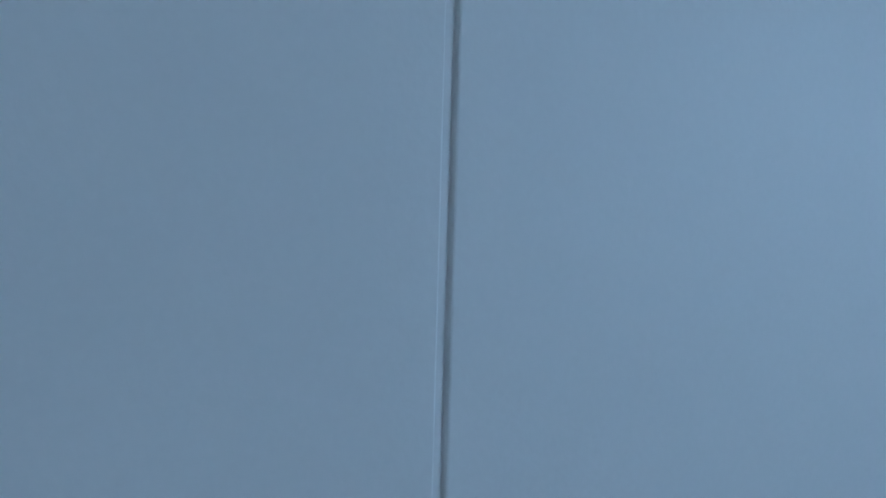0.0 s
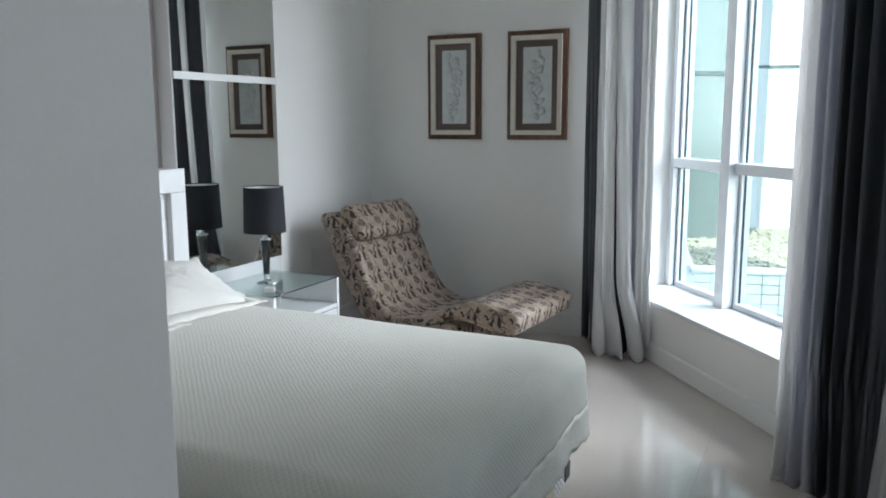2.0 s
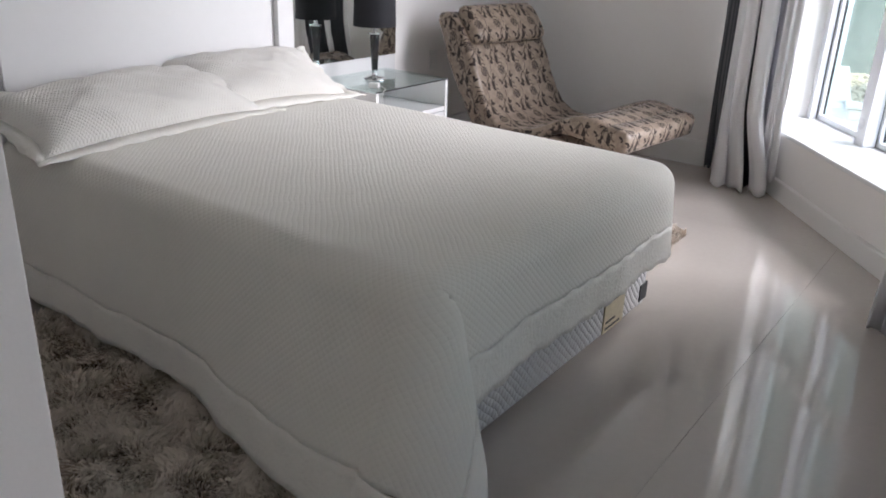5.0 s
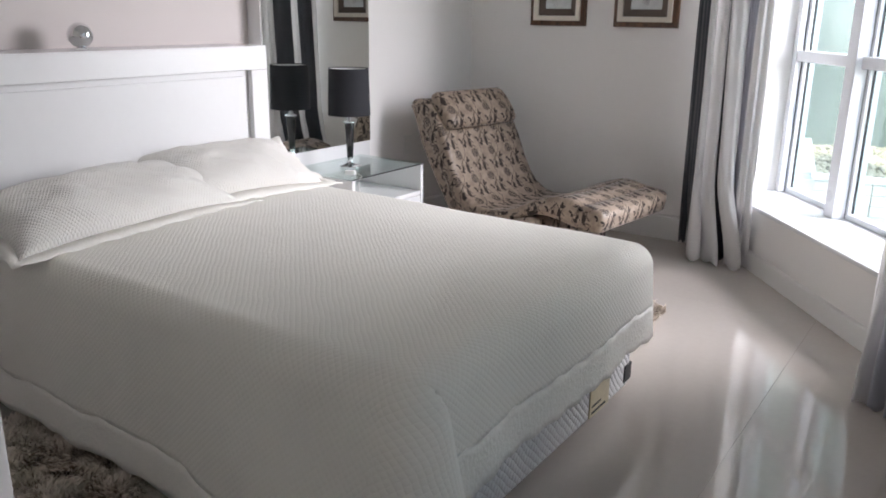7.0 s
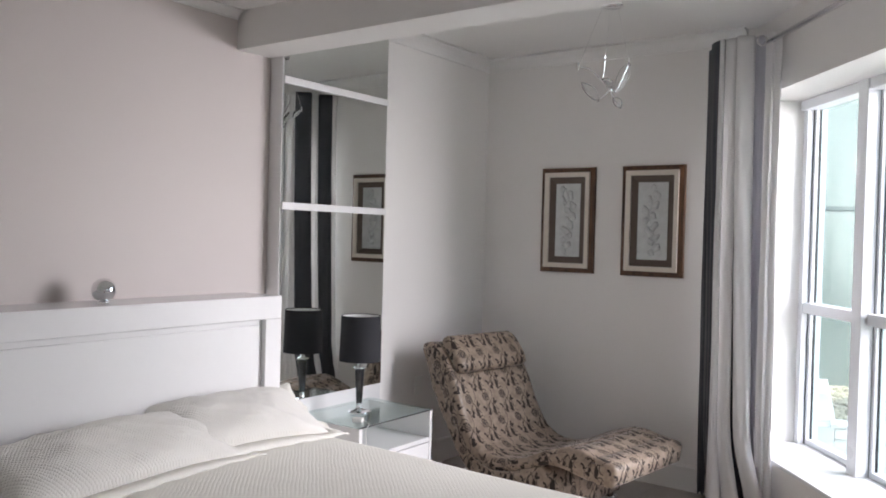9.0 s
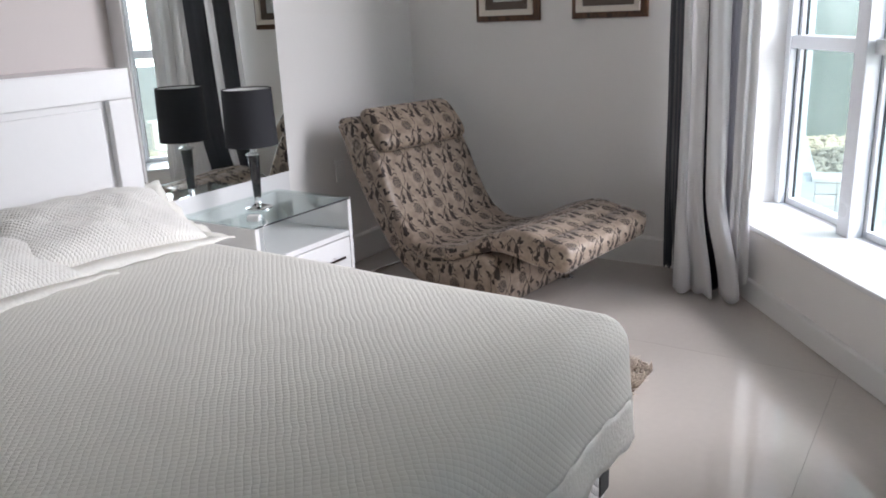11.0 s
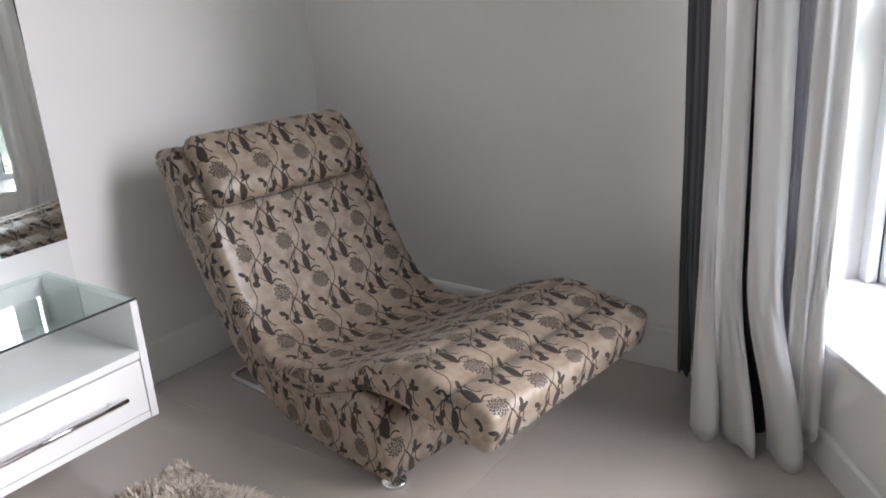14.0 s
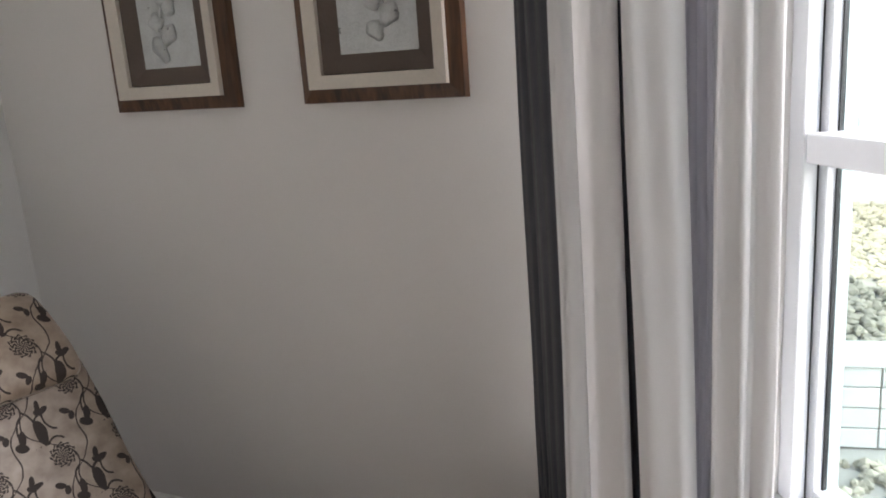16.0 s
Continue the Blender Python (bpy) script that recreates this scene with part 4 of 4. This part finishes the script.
# ---- framed reliefs ----
def framed_relief(name, n0, n1, seed, label):
    w, h = (n1 - n0), 0.676
    th = thing(name, ROOM @ pose(1.1895, -(n0 + n1) / 2, 1.252 + h / 2, 0, 0, -90), label, "framed picture", "framed reliefs")

    def ring(nm, ow, oh, iw, ih, y0, y1, mat, lab="", y_in=None):
        """A mitred rectangular frame between an outer and an inner rectangle; y0 is the wall side."""
        bm = bmesh.new()
        yi = y1 if y_in is None else y_in
        rows = [[(sx * ow / 2, y0, sz * oh / 2) for sx, sz in ((-1, -1), (1, -1), (1, 1), (-1, 1))], [(sx * (ow / 2 - 0.002), y1, sz * (oh / 2 - 0.002)) for sx, sz in ((-1, -1), (1, -1), (1, 1), (-1, 1))],
                [(sx * iw / 2, yi, sz * ih / 2) for sx, sz in ((-1, -1), (1, -1), (1, 1), (-1, 1))], [(sx * iw / 2, y0, sz * ih / 2) for sx, sz in ((-1, -1), (1, -1), (1, 1), (-1, 1))]]
        vs = [[bm.verts.new(p) for p in r] for r in rows]
        for a in range(4):
            b = (a + 1) % 4
            for k in range(4):
                bm.faces.new((vs[a][k], vs[a][(k + 1) % 4], vs[b][(k + 1) % 4], vs[b][k]))
        bmesh.ops.recalc_face_normals(bm, faces=bm.faces)
        return part(nm, bm, mat, th, lab)
    ring("outer_frame", w, h, w - 0.064, h - 0.064, 0, -0.022, WOOD_FRAME, "dark walnut outer frame", y_in=-0.030)
    ring("liner", w - 0.060, h - 0.060, w - 0.122, h - 0.122, -0.001, -0.044, CREAM, "cream raised liner", y_in=-0.036)
    ring("mat", w - 0.121, h - 0.121, w - 0.205, h - 0.205, -0.001, -0.026, TAUPE, "brown sloping mat", y_in=-0.012)
    art = part("relief_plate", box(-(w - 0.204) / 2, (w - 0.204) / 2, -0.012, -0.001, -(h - 0.204) / 2, (h - 0.204) / 2), RELIEF, th, "pewter grey relief plate")
    rnd = random.Random(seed)
    hh = (h - 0.26) / 2
    stem = [(0.018 * math.sin(z / hh * 3.6 + seed), -0.0145, z) for z in np.linspace(-hh, hh, 26)]
    part("stem_relief", tube(stem, 0.004, sides=8), RELIEF, art, smooth=True)
    for q in range(13):
        z = -hh + 2 * hh * (q + 0.5) / 13
        side = 1 if q % 2 else -1
        cx = 0.018 * math.sin(z / hh * 3.6 + seed) + side * rnd.uniform(0.012, 0.030)
        a, b, tilt = rnd.uniform(0.016, 0.026), rnd.uniform(0.009, 0.014), rnd.uniform(-1.0, 1.0)
        bm = bmesh.new()
        bmesh.ops.create_uvsphere(bm, u_segments=14, v_segments=8, radius=1)
        for v in bm.verts:
            v.co.x *= 1 + 0.25 * math.sin(v.co.z * 4 + q)
        bmesh.ops.transform(bm, matrix=pose(cx, -0.012, z, 0, tilt * 57, 0) @ Matrix.Diagonal((b * 1.6, 0.013, a * 1.45, 1)), verts=bm.verts)
        part("leaf_relief", bm, RELIEF, art, smooth=True)
    return th


framed_relief("framed_relief", 0.367, 0.746, 1, "pewter leaf relief in a walnut and cream frame")
framed_relief("framed_relief", 0.929, 1.323, 4, "pewter blossom relief in a walnut and cream frame")

# ---- curtains ----
rod = thing("curtain_rod", WINDOW, "chrome curtain rod on wall brackets above the window", "curtain rod")
part("pole", tube([(0.06, -0.105, 2.505), (2.55, -0.105, 2.505)], 0.014, sides=16), CHROME, rod, smooth=True)
for s in (0.06, 2.55):
    part("finial", lathe([(0, -0.03), (0.018, -0.026), (0.022, 0), (0.018, 0.026), (0, 0.03)], sides=18), CHROME, rod, smooth=True).matrix_basis = pose(s, -0.105, 2.505, 0, 90, 0)
for s in (0.03, 1.30, 2.50):
    _b = tube([(s + 0.08, -0.001, 2.505), (s + 0.08, -0.105, 2.505)], 0.007, sides=10)
    add_box(_b, s + 0.055, s + 0.105, -0.008, -0.0005, 2.47, 2.54, bevel=0.002)
    part("bracket", _b, CHROME, rod, "chrome wall bracket")


def curtain(name, runs, top_z, label, kick, group="curtains"):
    """A hanging cloth. runs: (material, name, label, plan points at the top, plan points at the floor)."""
    th = thing(name, Matrix.Identity(4), label, "curtain", group)
    for mat, nm, lab, tops, lows, *hem in runs:
        low_z = hem[0] if hem else kick
        a, b = smooth_line([(*p, 0) for p in tops], 4), smooth_line([(*p, 0) for p in lows], 4)
        k = len(a) - 1
        seed = len(nm) + len(tops)

        def at(i, j):
            q = int(round(i * k))
            z = top_z + (low_z - top_z) * j
            e = min(max((j - 0.80) / 0.20, 0), 1)
            m = 0.45 * j ** 1.6 + 0.55 * e * e * (3 - 2 * e)
            p = a[q].lerp(b[q], m)
            dent = 0.012 * math.exp(-((j - 0.83 - 0.02 * math.sin(q * 0.7)) / 0.035) ** 2)
            wob = 0.007 * noise.noise((q * 0.12 + seed, z * 1.6, 2.0)) * min(1, j * 3)
            return Vector((p.x + wob + dent * 0.4, p.y + wob * 0.7 + dent, z + 0.010 * math.sin(q * 0.35) * j))
        ob = part(nm, sheet(at, k, 64), mat, th, lab, smooth=True)
        sol = ob.modifiers.new("thickness", "SOLIDIFY")
        sol.thickness = 0.003
    return th


far = curtain("curtain", [
    (LIGHT_CURTAIN, "lining_edge", "white lining at the edge", [(2.325, 5.205), (2.300, 5.19), (2.290, 5.165)], [(2.37, 5.33), (2.35, 5.32), (2.34, 5.30)]),
    (DARK_CURTAIN, "dark_edge", "charcoal edge band", [(2.290, 5.165), (2.268, 5.13), (2.275, 5.07), (2.300, 5.06)], [(2.34, 5.30), (2.32, 5.27), (2.325, 5.23), (2.35, 5.22)]),
    (LIGHT_CURTAIN, "light_recess", "silver fold set back between charcoal bands", [(2.300, 5.06), (2.325, 5.045), (2.325, 5.005), (2.300, 4.995)], [(2.35, 5.22), (2.37, 5.20), (2.37, 5.17), (2.345, 5.16)]),
    (DARK_CURTAIN, "dark_panel", "charcoal side band", [(2.300, 4.995), (2.236, 5.00), (2.234, 4.93), (2.246, 4.872)], [(2.350, 5.17), (2.335, 5.16), (2.330, 5.08), (2.300, 4.985)]),
    (LIGHT_CURTAIN, "light_panel", "silver white folds", [(2.246, 4.872), (2.250, 4.858), (2.262, 4.852), (2.274, 4.88), (2.277, 4.84), (2.300, 4.812), (2.320, 4.812)],
     [(2.300, 4.985), (2.235, 4.88), (2.318, 4.82), (2.330, 4.95), (2.345, 4.80), (2.385, 4.72), (2.385, 4.90)]),
    (DARK_CURTAIN, "dark_fold", "charcoal fold between the light ones", [(2.320, 4.812), (2.322, 4.818), (2.321, 4.806)], [(2.385, 4.90), (2.42, 4.91), (2.455, 4.84)]),
    (LIGHT_CURTAIN, "light_fold", "broad silver white fold", [(2.321, 4.806), (2.296, 4.772), (2.375, 4.750), (2.400, 4.79)], [(2.455, 4.84), (2.412, 4.74), (2.478, 4.630), (2.49, 4.80)]),
    (GREY_CURTAIN, "grey_fold", "grey lilac fold", [(2.400, 4.79), (2.420, 4.775), (2.434, 4.755), (2.438, 4.74)], [(2.49, 4.80), (2.485, 4.85), (2.48, 4.83), (2.475, 4.80)], 0.06),
    (LIGHT_CURTAIN, "edge_fold", "silver edge fold beside the window, its hem off the floor", [(2.438, 4.74), (2.440, 4.67), (2.462, 4.70), (2.488, 4.655), (2.500, 4.72)], [(2.475, 4.80), (2.462, 4.69), (2.485, 4.73), (2.512, 4.665), (2.518, 4.74)], 0.095),
], 2.545, "charcoal and silver striped satin curtain drawn to the corner", 0.012)
near = curtain("curtain", [
    (LIGHT_CURTAIN, "light_panel", "silver grey folds", [(2.52, 3.42), (2.43, 3.33), (2.50, 3.31), (2.40, 3.25), (2.49, 3.24)],
     [(2.46, 3.32), (2.36, 3.24), (2.40, 3.22), (2.275, 3.135), (2.39, 3.16)]),
    (GREY_CURTAIN, "grey_panel", "grey lilac folds", [(2.49, 3.24), (2.38, 3.16), (2.48, 3.16), (2.37, 3.09), (2.47, 3.09)], [(2.39, 3.16), (2.312, 3.085), (2.42, 3.10), (2.33, 3.01), (2.44, 3.05)]),
    (DARK_CURTAIN, "dark_fold", "first charcoal fold", [(2.47, 3.09), (2.37, 3.03), (2.47, 3.03)], [(2.44, 3.05), (2.362, 2.985), (2.45, 3.01)]),
    (DARK_CURTAIN, "dark_panel", "charcoal folds", [(2.47, 3.03), (2.37, 2.97), (2.48, 2.96), (2.38, 2.90), (2.49, 2.88), (2.40, 2.80), (2.48, 2.79)],
     [(2.45, 3.01), (2.375, 2.925), (2.46, 2.955), (2.385, 2.87), (2.47, 2.90), (2.430, 2.835), (2.485, 2.86)]),
    (LIGHT_CURTAIN, "lining_fold", "white lining at the edge", [(2.48, 2.79), (2.50, 2.74), (2.53, 2.77), (2.555, 2.71)], [(2.485, 2.86), (2.50, 2.80), (2.525, 2.83), (2.555, 2.775)]),
], 2.545, "silver and charcoal striped satin curtain gathered at the window", 0.010)
for th, spots in ((far, ((2.30, 4.92), (2.34, 4.82), (2.40, 4.70))), (near, ((2.49, 3.2), (2.50, 3.05), (2.505, 2.9)))):
    for x, y in spots:
        bm = bmesh.new()
        pts = [(0.026 * math.cos(q * math.pi / 10), 0, 0.026 * math.sin(q * math.pi / 10)) for q in range(21)]
        add_tube(bm, pts, 0.005, sides=8)
        part("grommet", bm, CHROME, th, "chrome eyelet", smooth=True).matrix_basis = pose(x, y, 2.505, 0, 0, 8)

# ---- hanging lamp ----
drop = thing("pendant_lamp", pose(1.63, 4.69, 0), "chrome and clear glass pendant lamp with curved arms on wires", "pendant lamp")
part("canopy", lathe([(0, CEIL - 0.002), (0.055, CEIL - 0.002), (0.055, CEIL - 0.02), (0.045, CEIL - 0.03), (0, CEIL - 0.03)], sides=28), CHROME, drop, smooth=True)
_hub = Vector((0, 0, 2.235))
part("hub", lathe([(0, 2.215), (0.012, 2.218), (0.016, 2.235), (0.012, 2.252), (0, 2.256)], sides=18), CHROME, drop, smooth=True)


def glass_leaf(start, tip, half, bow):
    """A cupped, pointed leaf of clear glass between two points."""
    start, tip = Vector(start), Vector(tip)
    d = tip - start
    side = d.cross(Vector((0.4, -1.0, 0.2))).normalized()
    up = side.cross(d).normalized()

    def at(i, j):
        v = j * 2 - 1
        wide = half * math.sin(math.pi * min(max(i, 0.02), 0.98)) ** 0.7
        return start + d * i + side * (wide * v) + up * (bow * math.sin(math.pi * i) * (1 - 0.6 * v * v))
    return sheet(at, 16, 8)


for bend, tip, half, wire in (((0.03, 0.0, -0.02), (0.09, -0.01, 0.135), 0.030, True), ((0.02, -0.02, -0.06), (0.05, -0.02, -0.095), 0.026, False),
                              ((-0.07, 0.02, -0.075), (-0.14, 0.04, 0.035), 0.030, False), ((-0.09, 0.05, 0.11), (-0.16, 0.03, 0.12), 0.0, True), ((0.02, 0.11, 0.03), (-0.01, 0.14, 0.08), 0.028, True)):
    mid, end = _hub + Vector(bend), _hub + Vector(tip)
    part("arm", tube(smooth_line([_hub, mid, end], 3), 0.0042, sides=8), CHROME, drop, "curved chrome arm", smooth=True)
    if half:
        leaf = part("glass_leaf", glass_leaf(_hub.lerp(mid, 0.8), end, half, 0.022), CRYSTAL, drop, "cupped clear glass leaf", smooth=True)
        sol = leaf.modifiers.new("thickness", "SOLIDIFY")
        sol.thickness = 0.005
    if wire:
        part("wire", tube([end, (tip[0] * 0.3, tip[1] * 0.3, CEIL - 0.028)], 0.0011, sides=6), CHROME, drop)
        part("clasp", tube([end - Vector((0, 0, 0.018)), end + Vector((0, 0, 0.02))], 0.005, sides=8), CHROME, drop, "short chrome clasp")

# ---- terrace and buildings outside ----
setting("ground", prism([(-60, -60), (90, -60), (90, 90), (-60, 90)], -0.6, -0.35), TERRACE, "pale ground outside")
setting("terrace", prism([win_xy(-5, 0.402), win_xy(9, 0.402), (9.0, -4.0), (9.0, 9.5), (2.0, 11.0)], -0.349, -0.05), TERRACE, "screed terrace under the gravel")


def facade(name, matrix, w, h, rows, cols, frame_mat, pane_mat, label, gap=0.04, rail=0.033):
    th = thing(name, matrix, label, "building", "buildings outside")
    part("wall", box(0, w, 0.06, 0.4, -0.3, h), frame_mat, th)
    cw, ch = w / cols, h / rows
    for i in range(cols):
        for j in range(rows):
            part("window_pane", box(i * cw + gap, (i + 1) * cw - gap, 0.02, 0.0595, j * ch + gap, (j + 1) * ch - gap, bevel=0.004), pane_mat, th)
    for j in range(1, rows):
        part("rail", box(0, w, 0.0, 0.059, j * ch - rail, j * ch + rail), frame_mat, th)
    return th


facade("glazed_wing", pose(2.6, 7.9, 0, 0, 0, -6), 2.35, 7.2, 4, 3, TEAL_RAIL, TEAL, "teal glazed wing of the neighbouring building", 0.016, 0.012)
facade("glazed_tower", pose(6.6, 13.5, 0, 0, 0, -28), 9.0, 14.0, 22, 6, RENDER_WHITE, TEAL, "blue green glazed facade with white bands")
gable = thing("white_gable", pose(4.9, 8.7, 0, 0, 0, -24), "bright white slanted gable wall in sunlight", "building")
bm = bmesh.new()
prof = [(-0.3, -0.3), (2.9, -0.3), (2.55, 2.2), (1.0, 7.5), (-0.3, 7.5)]
a = [bm.verts.new((x, 0, z)) for x, z in prof]
b = [bm.verts.new((x, 0.5, z)) for x, z in prof]
for i in range(5):
    bm.faces.new((a[i], a[(i + 1) % 5], b[(i + 1) % 5], b[i]))
bm.faces.new(a)
bm.faces.new(b)
bmesh.ops.recalc_face_normals(bm, faces=bm.faces)
part("wall", bm, RENDER_WHITE, gable)
part("band", box(-0.3, 2.75, -0.012, -0.001, 1.90, 1.93), TEAL, gable)

# low tiled wall round the gravel
low = thing("planter_wall", pose(3.45, 5.95, -0.05, 0, 0, -24), "low wall of small white tiles round the gravel bed", "low wall")
part("core", box(0, 3.2, 0.012, 0.16, 0, 0.30), GROUT, low)
part("coping", box(-0.02, 3.2, -0.012, 0.175, 0.30, 0.325, bevel=0.004), RENDER_WHITE, low, "white coping")
_tile = bmesh.new()
add_box(_tile, 0.003, 0.117, 0.0, 0.0118, 0.003, 0.071, bevel=0.002, segments=1)
_tm = bpy.data.meshes.new("tile")
_tile.to_mesh(_tm)
_tile.free()
_tm.materials.append(WHITE_TILE)
for i in range(26):
    for j in range(4):
        o = new("tile", _tm)
        o.parent = low
        o.location = (i * 0.12, 0.0, 0.004 + j * 0.0735)
side = thing("planter_wall", pose(3.45, 5.95, -0.05, 0, 0, 66), "low white wall closing the gravel bed", "low wall")
part("core", box(0, 2.2, 0.0, 0.14, 0, 0.30, bevel=0.004), RENDER_WHITE, side)
part("coping", box(0.18, 2.2, -0.012, 0.155, 0.3005, 0.325, bevel=0.004), RENDER_WHITE, side, "white coping")

setting("gravel_bed", prism([(3.45, 6.1), (6.3, 4.75), (7.6, 7.3), (5.0, 8.8), (2.8, 8.2)], -0.05, 0.19), TERRACE, "soil under the gravel")


def pebbles(name, poly, z, n, seed, label):
    rng = np.random.RandomState(seed)
    base = bmesh.new()
    bmesh.ops.create_icosphere(base, subdivisions=1, radius=1)
    bv = np.array([v.co[:] for v in base.verts])
    bf = np.array([[v.index for v in f.verts] for f in base.faces])
    base.free()
    P = np.array(poly)
    lo, hi = P.min(0), P.max(0)
    got = []
    while len(got) < n:
        x, y = rng.uniform(lo, hi)
        inside = False
        for (x1, y1), (x2, y2) in zip(poly, poly[1:] + poly[:1]):
            if (y1 > y) != (y2 > y) and x < (x2 - x1) * (y - y1) / (y2 - y1) + x1:
                inside = not inside
        if inside:
            got.append((x, y))
    vs, fs = [], []
    for q, (x, y) in enumerate(got):
        sc = rng.uniform(0.014, 0.034, 3) * (1, 1, 0.7)
        an = rng.uniform(0, 6.28)
        c, s = np.cos(an), np.sin(an)
        v = bv * sc
        v = np.stack([v[:, 0] * c - v[:, 1] * s + x, v[:, 0] * s + v[:, 1] * c + y, v[:, 2] + z + rng.uniform(0, 0.02)], 1)
        vs.append(v)
        fs.append(bf + q * len(bv))
    me = bpy.data.meshes.new(name)
    me.from_pydata(np.concatenate(vs).tolist(), [], np.concatenate(fs).tolist())
    me.materials.append(PEBBLE)
    return tagged(new(name, me), label, "gravel", kind="stuff")


pebbles("gravel", [(3.6, 6.2), (6.2, 5.0), (7.3, 7.2), (5.0, 8.5), (3.1, 8.0)], 0.195, 7000, 5, "beige river pebbles in the planted bed")
pebbles("gravel", [(2.98, 3.0), (4.6, 2.6), (6.2, 4.6), (3.4, 5.85), (2.98, 5.6)], -0.045, 5200, 6, "beige river pebbles on the terrace")

# ---- floor of large tiles ----
_out = [room_xy(-3.25, -0.2), room_xy(1.3, -0.2), room_xy(1.3, 1.6), win_xy(-0.2, 0.36), win_xy(8.6, 0.36), room_xy(-5.7, 2.2), room_xy(-3.25, 2.2)]
floor = setting("floor", prism(_out, -0.12, -0.003), GROUT, "glossy cream porcelain tile floor")
TU, TN, JOINT = 2.40, 1.20, 0.0007
_m0 = bpy.data.meshes.new("tile")
_b0 = box(JOINT / 2, TU - JOINT / 2, JOINT / 2, TN - JOINT / 2, -0.004, 0.0, bevel=0.0003, segments=1)
_b0.to_mesh(_m0)
_b0.free()
_m0.materials.append(TILE)
_inv = WINDOW.inverted()
for i in range(-3, 2):
    for j in range(0, 7):
        m = ROOM @ pose(0.2 + TU * i, -TN * j, 0)
        corners = [_inv @ (m @ Vector((x, y, 0))) for x in (0, TU) for y in (0, TN)]
        if min(c.y for c in corners) > 0.1 or max(c.x for c in corners) > 8.6 or 0.2 + TU * (i + 1) < -5.6:
            continue
        me = _m0
        if max(c.y for c in corners) > 0.2:
            bm = bmesh.new()
            bm.from_mesh(_m0)
            w = m.inverted() @ WINDOW
            bmesh.ops.bisect_plane(bm, geom=bm.verts[:] + bm.edges[:] + bm.faces[:], plane_co=w @ Vector((0, 0.2, 0)), plane_no=w.to_3x3() @ Vector((0, 1, 0)), clear_outer=True)
            me = bpy.data.meshes.new("tile")
            bm.to_mesh(me)
            bm.free()
            me.materials.append(TILE)
        o = new("tile", me)
        o.parent = floor
        o.matrix_basis = m
